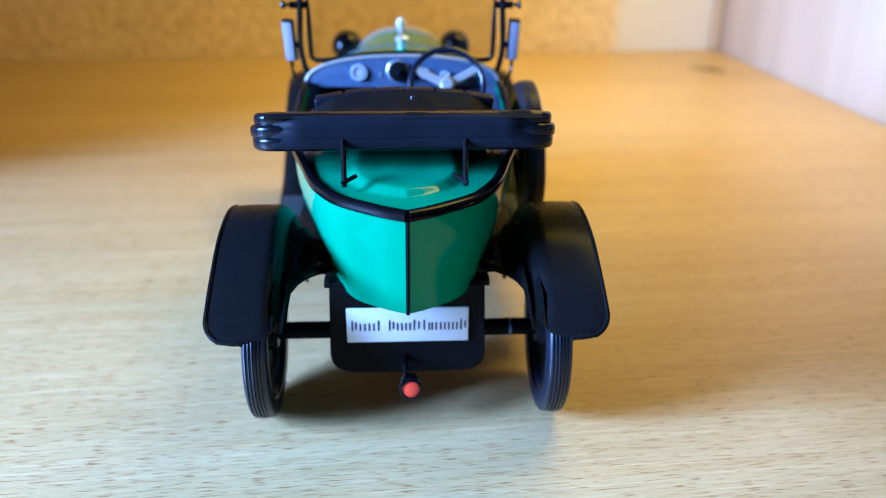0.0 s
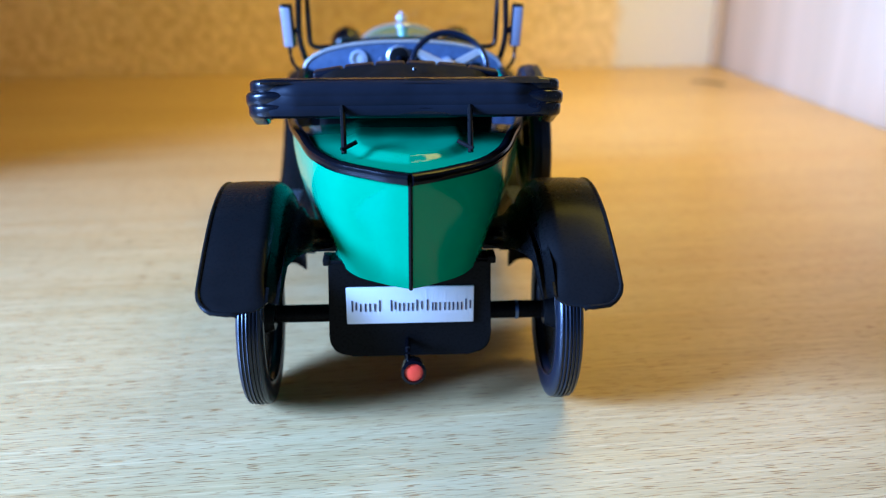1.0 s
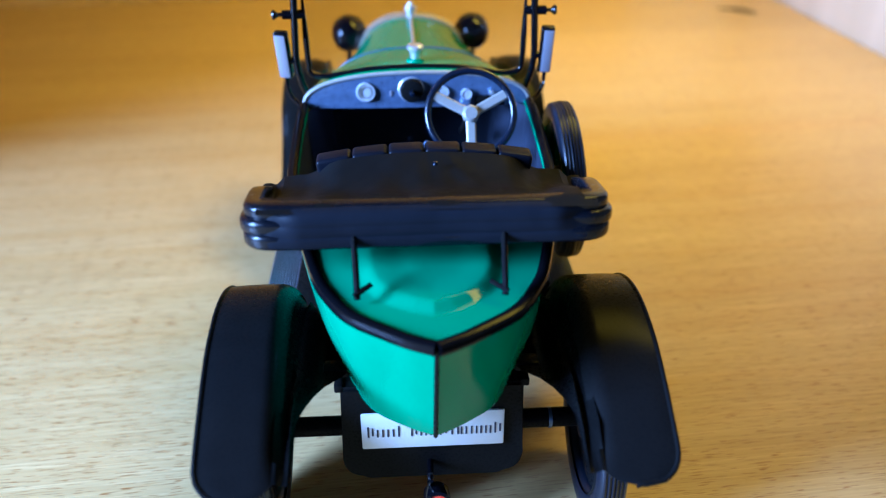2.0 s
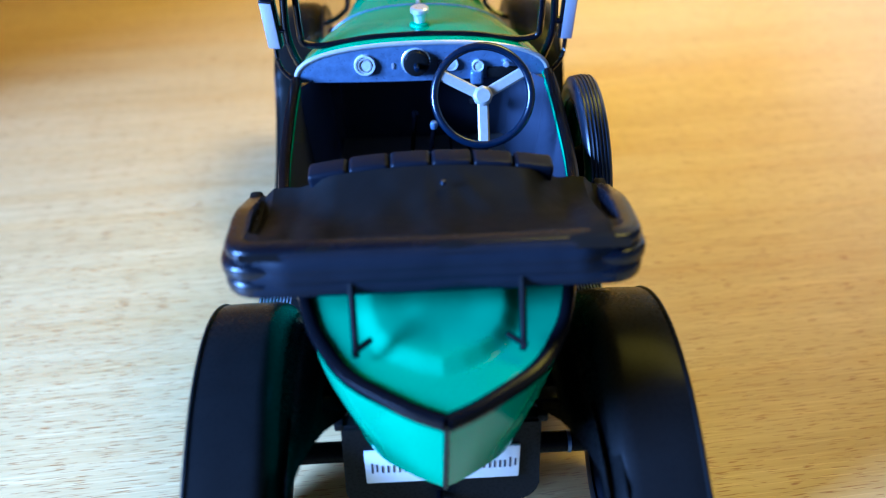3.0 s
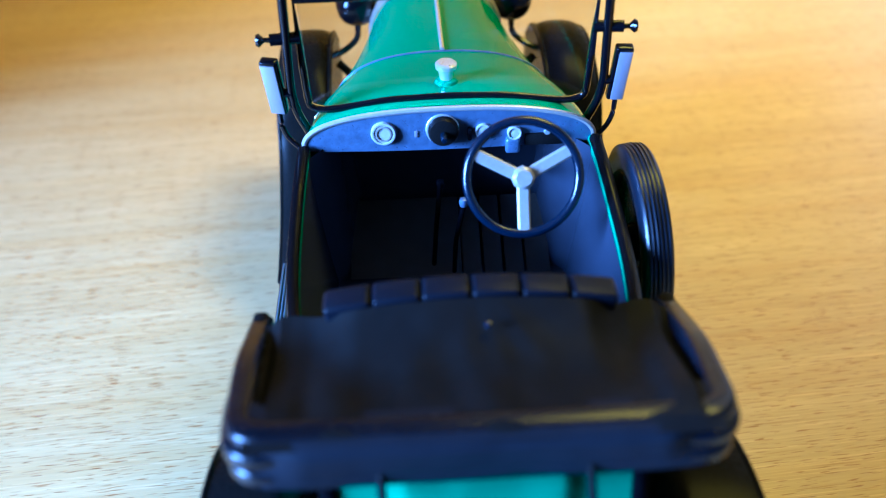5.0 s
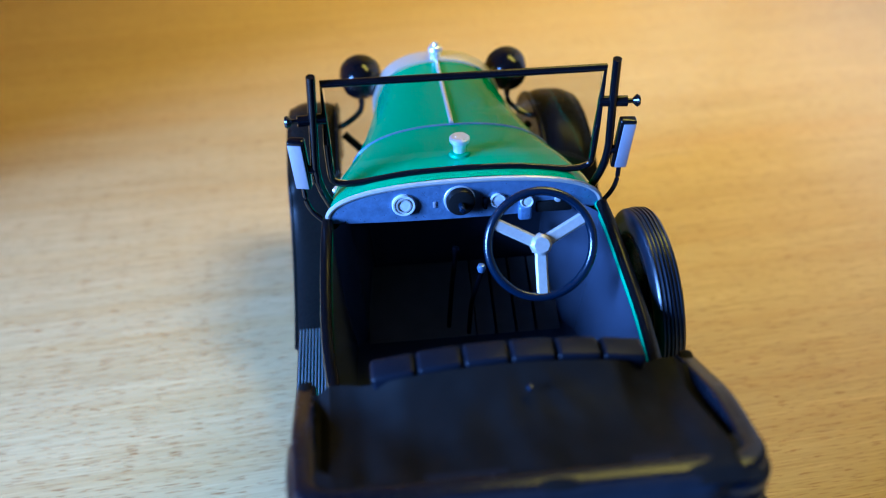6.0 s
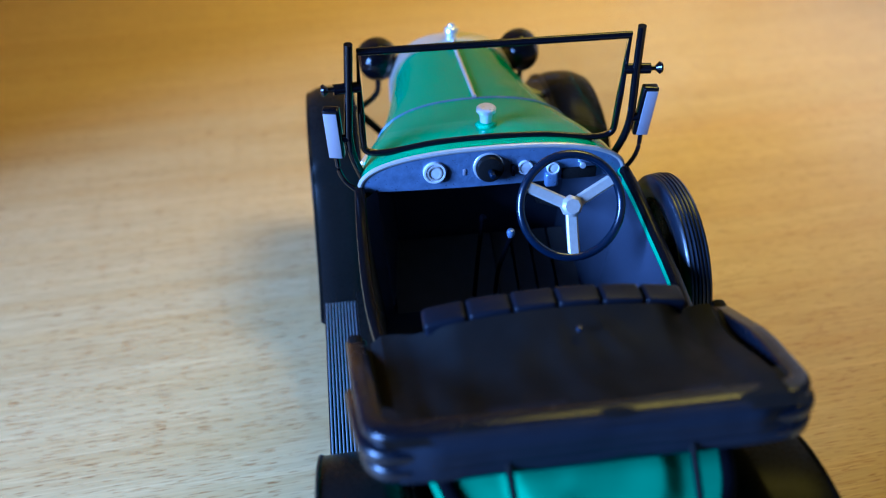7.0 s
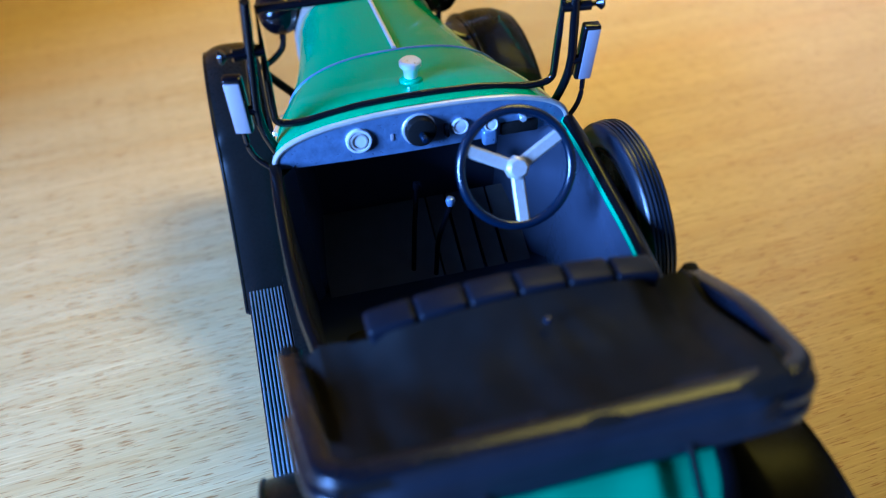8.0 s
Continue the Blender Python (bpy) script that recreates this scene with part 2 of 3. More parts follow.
def ring(r, n=10):
    return [(r * math.cos(2 * math.pi * i / n), r * math.sin(2 * math.pi * i / n)) for i in range(n)]


def tube(path, r, n=10, closed=False, bm=None):
    return sweep(path, ring(r, n), closed, bm=bm)


def rounded(path, r, n=5):
    """A path with its inner corners rounded."""
    pts = [Vector(p) for p in path]
    out = [pts[0]]
    for a, b, c in zip(pts, pts[1:], pts[2:]):
        d = min(r, (a - b).length / 2, (c - b).length / 2)
        p, q = b + (a - b).normalized() * d, b + (c - b).normalized() * d
        for i in range(n + 1):
            t = i / n
            out.append(p * (1 - t) ** 2 + b * 2 * t * (1 - t) + q * t * t)
    return out + [pts[-1]]


def rbox(c, s, bev=0.01, seg=2, turn=None):
    bm = bmesh.new()
    bmesh.ops.create_cube(bm, size=1, matrix=Matrix.Diagonal((*s, 1)))
    if bev:
        bmesh.ops.bevel(bm, geom=bm.edges[:], offset=bev, segments=seg, profile=0.5, affect="EDGES")
    bmesh.ops.transform(bm, matrix=Matrix.Translation(c) @ (turn or Matrix()), verts=bm.verts)
    return bm


def lathe(prof, n=32, m=None, closed=False):
    """Turns (radius, height) points round the z axis, then lays it by m."""
    rows = [[Vector((r * math.cos(2 * math.pi * i / n), r * math.sin(2 * math.pi * i / n), h)) for r, h in prof] for i in range(n)]
    bm = tidy(grid(rows, close_u=True, close_v=closed))
    if m is not None:
        bmesh.ops.transform(bm, matrix=m, verts=bm.verts)
    return bm


def facing(c, way):
    """Lays z along way, at c."""
    return Matrix.Translation(c) @ Vector(way).to_track_quat("Z", "Y").to_matrix().to_4x4()


def lerp(x, table):
    xs, ys = zip(*table)
    return float(np.interp(x, xs, ys))


def smooth(x):
    x = max(0.0, min(1.0, x))
    return x * x * (3 - 2 * x)


def thing(name, label, category, at=(0, 0, 0)):
    e = new(name)
    e.empty_display_size = 0.02
    e.location = at
    return tagged(e, label, category)


# ---- the setting ----
def slab(name, lo, hi, material, label, bev=0.0, kind="structure", category=""):
    c, s = [(a + b) / 2 for a, b in zip(lo, hi)], [b - a for a, b in zip(lo, hi)]
    ob = part(name, rbox(c, s, bev, 3), material, None, label, flat=not bev, k=1.0)
    ob.matrix_basis = ROOM
    return tagged(ob, label, category or name.split("_")[0], kind=kind)


slab("floor", (-0.74, -1.0, -0.14), (0.50, 0.438, -0.10), CARPET, "brown floor under the shelf", category="floor")
slab("wall_north", (-0.74, 0.438, -0.10), (0.50, 0.50, 0.545), PLASTER, "ochre rough plastered wall with a pale strip in the corner")
slab("wall_south", (-0.80, -1.06, -0.10), (0.56, -1.0, 0.545), CREAM, "plain blue-grey room wall")
slab("wall_east", (0.50, -1.0, -0.10), (0.56, 0.50, 0.545), DARKWOOD, "plain dark brown room wall")
slab("ceiling", (-0.80, -1.06, 0.545), (0.56, 0.50, 0.585), DARKWOOD, "plain dark brown room ceiling")
W0, W1, Z0, Z1 = -0.38, 0.02, 0.09, 0.48
for n, (y0, y1, z0, z1) in enumerate(((-1.0, W0, -0.10, 0.545), (W1, 0.50, -0.10, 0.545), (W0, W1, -0.10, Z0), (W0, W1, Z1, 0.545))):
    slab("wall_west", (-0.80, y0, z0), (-0.74, y1, z1), CREAM, "plain blue-grey room wall round the window")
slab("shelf_board", (-0.2635, -0.42, -0.022), (0.2635, 0.437, 0.0), BEECH, "beech laminate shelf board with fine grain", 0.0012, category="shelf")
slab("side_board_right", (0.264, 0.19, -0.03), (0.283, 0.4365, 0.54), PANEL, "pale white shelf side board", 0.001, category="board")
slab("side_board_left", (-0.283, 0.135, -0.03), (-0.264, 0.4365, 0.54), BEECH, "beech laminate shelf side board", 0.001, category="board")
slab("corner_trim", (0.2575, 0.4305, 0.0), (0.2638, 0.4378, 0.54), PANEL, "white trim strip in the corner", 0.001, category="trim")


def crescent():
    outer = [(0.012 * math.cos(a), 0.011 * math.sin(a)) for a in [math.pi * (0.05 + 0.9 * i / 16) for i in range(17)]]
    innr = [(0.0115 * math.cos(a), 0.0035 * math.sin(a)) for a in [math.pi * (0.05 + 0.9 * i / 16) for i in range(17)]]
    return grid([[(x, y, 0.0) for x, y in outer], [(x, y, 0.0004) for x, y in [((a + c) / 2, (b + d) / 2) for (a, b), (c, d) in zip(outer, innr)]], [(x, y, 0.0) for x, y in innr]])


scuff = part("scuff", crescent(), shader("scuff_brown", (0.03, 0.02, 0.012), 0.8), None, k=1.0)
scuff.matrix_basis = pose(3.578 * S, 6.80 * S, 0.0002, 0, 0, -38)
tagged(scuff, "small dark scuff mark on the shelf board", "mark", kind="structure")

# ---- the model car ----
car = thing("model_car", "green and black vintage open two-seater model car standing on beech shelf", "model car")
car.matrix_basis = pose(0.004 * S, 0, 0, 0, 0, -0.17)

RIM = [(-0.350, 0.0), (-0.32, 0.06), (-0.288, 0.11), (-0.19, 0.235), (-0.05, 0.318), (0.03, 0.347), (0.17, 0.382), (0.35, 0.425), (0.55, 0.465), (0.8, 0.495), (1.1, 0.50), (1.40, 0.49)]
RIM_Z = [(-0.35, 1.015), (0.2, 1.02), (0.5, 1.0), (0.75, 0.995), (1.0, 1.02), (1.25, 1.065), (1.40, 1.08)]
STATIONS = [-0.350, -0.345, -0.335, -0.32, -0.305, -0.288, -0.27] + [-0.25 + 0.03 * i for i in range(17)] + [0.26, 0.30, 0.35, 0.40, 0.45, 0.50, 0.55, 0.62, 0.68, 0.74, 0.8, 0.88, 0.95, 1.02, 1.1, 1.18, 1.25, 1.32, 1.40]
COCKPIT = [y for y in STATIONS if y > 0.25]


def flow(x, table):
    """A smooth curve through the points of a table."""
    i = max(0, min(len(table) - 2, sum(1 for p in table if p[0] <= x) - 1))
    p = [table[max(0, min(len(table) - 1, k))] for k in (i - 1, i, i + 1, i + 2)]
    (xa, ya), (xb, yb) = p[1], p[2]
    h, t = xb - xa, (x - xa) / (xb - xa)
    ma = (yb - p[0][1]) / (xb - p[0][0]) * h
    mb = (p[3][1] - ya) / (p[3][0] - xa) * h
    return ya * (1 + 2 * t) * (1 - t) ** 2 + ma * t * (1 - t) ** 2 + yb * t * t * (3 - 2 * t) + mb * t * t * (t - 1)


def side(y, v, inset=0.0):
    """A point of the right flank: y along the rim, v from the rim (0) to the sill (1)."""
    w = max(0.0, flow(y, RIM) - inset)
    rim = lerp(y, RIM_Z)
    low = lerp(y, [(-0.35, 0.575), (0.3, 0.56), (1.4, 0.50)])
    aft = 0.15 * v * max(0.0, 1 - (y + 0.35) / 1.2) ** 2
    swell = 0.017 * math.sin(math.pi * min(1.0, 1.25 * v)) * lerp(y, [(-0.35, 0), (-0.12, 0.6), (0.15, 1), (0.7, 0.7), (1.2, 0)])
    return Vector((w * (1 - 0.22 * v ** 1.5 * lerp(y, [(-0.35, 1), (0.4, 1), (1.0, 0.5)])) + swell, y + aft + inset * max(0, 1 - (y + 0.35) / 0.3) * 1.6, rim + (low - rim) * v))


def flank_x(y, z):
    """Half width of the flank at a place along the car and a height."""
    rim = lerp(y, RIM_Z)
    low = lerp(y, [(-0.35, 0.575), (0.3, 0.56), (1.4, 0.50)])
    v = max(0.0, min(1.0, (rim - z) / (rim - low)))
    y0 = y
    for _ in range(8):
        y0 = y - 0.15 * v * max(0.0, 1 - (y0 + 0.35) / 1.2) ** 2
    return side(max(-0.35, y0), v).x


def hull():
    rows = []
    vs = [i / 8 for i in range(9)]
    for y in STATIONS:
        right = [side(y, v) for v in vs]
        rows.append([Vector((-p.x, p.y, p.z)) for p in right[::-1]] + right)
    # two flanks, joined along the sill
    bm = bmesh.new()
    k = len(vs)
    for half in (slice(0, k), slice(k, 2 * k)):
        grid([r[half] for r in rows], bm=bm)
    grid([[r[0], r[-1]] for r in rows], bm=bm)
    return tidy(bm)


body = part("body", hull(), GREEN, car, "glossy green boat-tail body")


def tub():
    rows = []
    for y in COCKPIT:
        right = [side(y, v * 0.98, 0.016) for v in (0, 0.15, 0.4, 0.7, 1.0)]
        rows.append([Vector((-p.x, p.y, p.z)) for p in right] [::1] + right[::-1])
    rows[-1] = [Vector((p.x * 0.90, p.y - 0.03, p.z)) for p in rows[-1]]
    bm = grid(rows)
    # rear and front bulkheads
    bm.faces.new([bm.verts.new(p + Vector((0, 0.002, 0))) for p in rows[0]])
    far = [Vector((p.x * 0.84, p.y + 0.30, p.z - 0.02)) for p in rows[-1]]
    grid([rows[-1], far], bm=bm)
    bm.faces.new([bm.verts.new(p) for p in far])
    return tidy(bm)


part("cockpit_tub", tub(), INNER, body, "dark cockpit lining")

# narrow green lip between lining and piping
for s in (-1, 1):
    rows = []
    for y in COCKPIT:
        o, i = side(y, 0), side(y, 0, 0.018)
        rows.append([(s * o.x, o.y, o.z), (s * (o.x + i.x) / 2, (o.y + i.y) / 2, o.z + 0.012), (s * i.x, i.y, i.z), (s * i.x, i.y, i.z - 0.02)])
    part("rim_lip", grid(rows), GREEN, body)

# piping round the rim, and the seam down the stern
for s in (-1, 1):
    pts = [side(y, 0) for y in STATIONS if y <= 1.3] + [side(1.36, 0)]
    pts = [(s * (p.x + 0.002), p.y, p.z + 0.006) for p in pts]
    part("rim_piping", sweep(pts, [(-0.016, -0.016), (-0.008, -0.021), (0.008, -0.021), (0.018, -0.016), (0.020, -0.005), (0.013, 0.0), (0.020, 0.005), (0.017, 0.014), (0.008, 0.019), (-0.008, 0.019), (-0.016, 0.014), (-0.019, 0.0)]), PIPING, body, "gloss black piping")
part("stern_seam", tube([side(-0.35, v) + Vector((0, -0.001, 0)) for v in (0, 0.25, 0.5, 0.75, 1.0)], 0.0075, 8), BLACK, body, "thin black seam")


LOCKER = [(-0.187, 0.0), (-0.168, 0.055), (-0.138, 0.108), (-0.098, 0.152), (-0.05, 0.183), (0.02, 0.203), (0.12, 0.210), (0.42, 0.21)]


def lid_gap(x, y):
    """How far a point of the deck lies within the outline of the locker lid."""
    near = 9.0
    for (y0, x0), (y1, x1) in zip(LOCKER, LOCKER[1:]):
        dx, dy = x1 - x0, y1 - y0
        t = max(0.0, min(1.0, ((abs(x) - x0) * dx + (y - y0) * dy) / (dx * dx + dy * dy)))
        near = min(near, math.hypot(abs(x) - x0 - t * dx, y - y0 - t * dy))
    return near if y > LOCKER[0][0] and abs(x) < lerp(y, LOCKER) else -near


def deck():
    rows = []
    for i in range(121):
        y = -0.345 + 0.0063 * i
        w = max(0.002, flow(y, RIM) - 0.008)
        row = []
        for j in range(121):
            x = w * (j / 60 - 1)
            d = lid_gap(x, y)
            z = lerp(y, RIM_Z) + 0.012 + 0.016 * (1 - (x / w) ** 2) * smooth((y + 0.36) / 0.5)
            z += 0.019 * smooth((d + 0.030) / 0.060) - 0.005 * smooth((d - 0.03) / 0.10)
            row.append((x, y, z))
        rows.append(row)
    return grid(rows)


part("rear_deck", deck(), GREEN, body, "green rear deck with a raised pointed locker lid")

# ---- bonnet, scuttle and radiator ----
NOSE = [  # along, half width, shoulder height, top
    (1.38, 0.492, 1.082, 1.222), (1.50, 0.475, 1.075, 1.218), (1.64, 0.447, 1.05, 1.210), (1.80, 0.400, 1.01, 1.200),
    (2.0, 0.352, 0.98, 1.193), (2.2, 0.316, 0.96, 1.186), (2.42, 0.284, 0.945, 1.178)]


def section(y, grow=0.0, n=22):
    w, zs, zt = (lerp(y, [(r[0], r[k]) for r in NOSE]) for k in (1, 2, 3))
    w, zt = w + grow, zt + grow
    pts = [(w * 0.90, y, 0.52), (w * 0.95, y, 0.72), (w, y, zs - 0.08)]
    for i in range(n + 1):
        a = math.pi / 2 * i / n
        pts.append((w * math.cos(a) ** 0.86, y, zs + (zt - zs) * math.sin(a) ** 0.92))
    return pts + [(-x, yy, z) for x, yy, z in pts[-2::-1]]


part("scuttle", grid([section(y) for y in (1.38, 1.42, 1.5, 1.57, 1.64, 1.72, 1.795)]), GREEN, body, "green scuttle")
bonnet = part("bonnet", grid([section(y, -0.002) for y in (1.802, 1.9, 2.0, 2.1, 2.2, 2.32, 2.42)]), GREEN, car, "glossy green tapering bonnet")
part("bonnet_seam", sweep(section(1.80, 0.001)[2:-2], ring(0.0045, 6)), SILVER, bonnet, "thin silver bead in place of a highlight on the bonnet's shoulder")
top = [(0, y, lerp(y, [(r[0], r[3]) for r in NOSE]) + 0.002) for y in (1.81, 1.9, 2.0, 2.1, 2.2, 2.3, 2.42)]
part("bonnet_strip", sweep(top, ring(0.0085, 8)), CHROME, bonnet, "silver centre strip")
# added silver beads stand in for the highlight on the bonnet's shoulder
for s in (-1, 1):
    part("bonnet_glint", rbox((s * 0.447, 1.70, 1.03), (0.02, 0.16, 0.016), 0.006, turn=Euler((radians(-8), 0, s * radians(17))).to_matrix().to_4x4()), CHROME, bonnet, "silver bead in place of a highlight on the bonnet's shoulder")

filler = part("filler_cap", lathe([(0, 0.078), (0.03, 0.078), (0.037, 0.072), (0.037, 0.058), (0.027, 0.05), (0.023, 0.03), (0.023, 0)], 24, Matrix.Translation((0, 1.55, 1.212))), CHROME, car, "silver filler cap")
part("filler_boss", lathe([(0.02, 0.022), (0.036, 0.018), (0.044, 0.0), (0.044, -0.02)], 24, Matrix.Translation((0, 1.55, 1.208))), GREEN, filler)

rad = part("radiator", grid([section(2.42, 0.0), section(2.42, 0.008), [(x, y + 0.02, z) for x, y, z in section(2.42, 0.012)], [(x, y + 0.09, z) for x, y, z in section(2.42, 0.012)], [(x * 0.93, y + 0.105, z * 0.99) for x, y, z in section(2.42, 0.01)]]), NICKEL, car, "pale nickel radiator shell")
part("radiator_core", rbox((0, 2.50, 0.82), (0.44, 0.03, 0.56), 0.02), BLACK, rad)
part("radiator_cap", lathe([(0, 0.06), (0.012, 0.058), (0.016, 0.045), (0.03, 0.04), (0.034, 0.025), (0.026, 0.012), (0.026, -0.02)], 16, Matrix.Translation((0, 2.455, 1.195))), CHROME, rad, "bright radiator cap")

# ---- dashboard ----
def dash_outline(grow=0.0):
    pts = [(-0.49 - grow, 1.070)]
    for i in range(33):
        a = math.pi * (1 - i / 32)
        c = math.cos(a)
        pts.append(((0.49 + grow) * math.copysign(abs(c) ** 0.9, c), 1.075 + (0.145 + grow) * math.sin(a) ** 0.85))
    return pts + [(0.49 + grow, 1.070)]


def dash_y(x):
    return 1.352 + 0.02 * (x / 0.49) ** 2


bm = bmesh.new()
line = dash_outline()
rows = [[(x, dash_y(x) + d, z) for x, z in line] for d in (0.0, 0.025)]
grid(rows, bm=bm)
for d in (0.0, 0.025):
    grid([[(x, dash_y(x) + d, 1.068), (x, dash_y(x) + d, max(z, 1.07))] for x, z in line[1:-1]], bm=bm)
grid([[(x, dash_y(x), 1.068), (x, dash_y(x) + 0.025, 1.068)] for x, z in line[1:-1]], bm=bm)
dash = part("dashboard", tidy(bm), SILVER, car, "silver-blue painted dashboard with round dials")
part("dash_bead", sweep([(x, dash_y(x) + 0.002, z + 0.003) for x, z in dash_outline(0.002)], ring(0.0095, 8)), FACE, dash, "raised silver bead in place of a highlight on the bonnet's shoulder")


def dial(name, x, z, r, depth, rim_mat, face_mat, label):
    m = facing((x, dash_y(x), z), (0, -1, 0.12))
    d = part(name, lathe([(r, -0.01), (r, depth * 0.7), (r * 0.93, depth), (r * 0.8, depth), (r * 0.74, depth * 0.75)], 28, m), rim_mat, dash, label)
    part("dial_face", lathe([(r * 0.76, depth * 0.72), (r * 0.4, depth * 0.8), (0, depth * 0.84)], 28, m), face_mat, d)
    return d


gauge = dial("gauge", -0.221, 1.142, 0.042, 0.016, DIAL, DIAL, "silver-rimmed pale gauge")
m = facing((-0.221, dash_y(-0.221) - 0.013, 1.1435), (0, -1, 0.12))
part("gauge_ring", lathe([(0.027, 0.0), (0.027, 0.004), (0.022, 0.004), (0.022, 0.0)], 24, m), FACE, gauge)
horn = dial("switch_drum", -0.025, 1.150, 0.056, 0.010, CHROME, GLOSS, "round black switch in a silver rim")
part("switch_cap", lathe([(0, 0.042), (0.03, 0.041), (0.045, 0.036), (0.051, 0.026), (0.051, 0.0)], 28, facing((-0.022, dash_y(0), 1.149), (0, -1, 0.12))), BLACK, horn)
part("switch_knob", lathe([(0, 0.055), (0.009, 0.052), (0.012, 0.04), (0.012, 0.01)], 14, facing((-0.022, dash_y(0) - 0.034, 1.150), (0, -1, 0.12))), GRIP, horn)
dial("small_gauge", 0.112, 1.136, 0.028, 0.014, DIAL, DIAL, "small silver gauge")
dial("small_gauge", 0.216, 1.124, 0.024, 0.018, DIAL, DIAL, "small silver gauge")
part("dash_knob", lathe([(0, 0.03), (0.010, 0.028), (0.012, 0.02), (0.006, 0.012), (0.006, 0)], 14, facing((0.325, dash_y(0.325), 1.128), (0, -1, 0.1))), CHROME, dash)
part("dash_switch", rbox((0.066, dash_y(0.066) - 0.008, 1.132), (0.016, 0.03, 0.042), 0.006), GLOSS, dash, "small black toggle switch")
part("dash_emblem", rbox((-0.112, dash_y(0.11) - 0.001, 1.133), (0.012, 0.006, 0.026), 0.003), PALE, dash)
part("column_bracket", rbox((0.212, dash_y(0.2) - 0.008, 1.078), (0.050, 0.030, 0.060), 0.012, 4), SILVER, dash)
part("dash_recess", rbox((0.318, dash_y(0.3) - 0.004, 1.092), (0.130, 0.014, 0.044), 0.004), BLACK, dash, "dark slot")

# ---- steering wheel ----
HUB = Vector((0.21, 1.068, 1.141))
AX = Vector((0, -0.866, 0.5)).normalized()
RIGHT, UP = Vector((1, 0, 0)), Vector((0, 0.5, 0.866))
wheel = part("steering_wheel", tube([HUB + RIGHT * 0.175 * math.cos(a) + UP * 0.175 * math.sin(a) for a in [2 * math.pi * i / 48 for i in range(48)]], 0.0150, 10, closed=True), GRIP, car, "steering wheel with a dark blue-black rim")
for a in (-90, 28, 152):
    d = RIGHT * math.cos(radians(a)) + UP * math.sin(radians(a))
    p = [HUB + d * 0.02 - AX * 0.002, HUB + d * 0.09 - AX * 0.004, HUB + d * 0.168 - AX * 0.001]
    part("spoke", sweep(p, [(-0.020, -0.006), (0.020, -0.006), (0.020, 0.004), (0.014, 0.009), (-0.014, 0.009), (-0.020, 0.004)], up=AX), FACE, wheel, "flat silver spoke")
part("hub", lathe([(0, 0.026), (0.026, 0.026), (0.036, 0.016), (0.038, -0.012), (0.02, -0.02)], 8, facing(HUB, AX)), FACE, wheel, "silver hub")
part("steering_column", tube([HUB - AX * 0.01, HUB - AX * 0.5], 0.016, 12), BLACK, wheel)

# ---- levers, pedals and cockpit floor ----
gear = part("gear_lever", tube([(-0.065, 1.37, 0.53), (-0.052, 1.378, 0.72), (-0.035, 1.385, 0.89)], 0.009, 8), GLOSS, car)
part("lever_knob", lathe([(0, 0.02), (0.012, 0.016), (0.016, 0.004), (0.012, -0.012), (0, -0.016)], 14, Matrix.Translation((-0.034, 1.385, 0.90))), GLOSS, gear)
brake = part("brake_lever", tube(rounded([(0.01, 1.33, 0.53), (0.015, 1.31, 0.70), (0.035, 1.20, 0.94)], 0.05), 0.009, 8), GLOSS, car)
part("lever_knob", lathe([(0, 0.02), (0.012, 0.016), (0.016, 0.004), (0.012, -0.012), (0, -0.016)], 14, Matrix.Translation((0.035, 1.20, 0.952))), SILVER, brake)
for x, wd in ((-0.17, 0.42), (0.08, 0.07), (0.16, 0.07), (0.24, 0.07), (0.33, 0.09)):
    part("floor_board", rbox((x, 1.46, 0.575), (wd, 0.36, 0.02), 0.004, turn=Euler((radians(28), 0, 0)).to_matrix().to_4x4()), DARK, car)
part("seat_cushion", rbox((0, 0.74, 0.66), (0.78, 0.42, 0.16), 0.05, 3), FABRIC, car, "black seat cushion")

# ---- folded roof and seat back ----
roof = thing("folded_roof", "", "")
roof.parent = car
roof.location.x = -0.005 * S


def u_path(w, y0, y1, z0, z1, r=0.07, step=0.04):
    half = rounded([(0, y0, z0), (w, y0 + 0.004, z0), (w + 0.02, (y0 + y1) / 2, z0 + (z1 - z0) * 0.35), (w + 0.03, y1, z1)], r, 7)
    return [Vector((-p.x, p.y, p.z)) for p in half[:0:-1]] + half


def layer_prof(t, h, r):
    pts = []
    for cx, cy, a0 in ((t - r, h - r, 0), (-t + r, h - r, 90), (-t + r, -h + r, 180), (t - r, -h + r, 270)):
        for k in range(5):
            a = radians(a0 + 22.5 * k)
            pts.append((cx + r * math.cos(a), cy + r * math.sin(a)))
    return pts


for w, y0, y1, z0, z1, t, h in ((0.517, 0.040, 0.58, 1.248, 1.045, 0.030, 0.025), (0.523, 0.026, 0.34, 1.210, 1.085, 0.034, 0.025), (0.515, 0.010, 0.30, 1.169, 1.08, 0.032, 0.026)):
    part("roof_fold", sweep(u_path(w, y0, y1, z0, z1), layer_prof(t, h, 0.016)), EDGE, roof, "folded black leatherette layer")


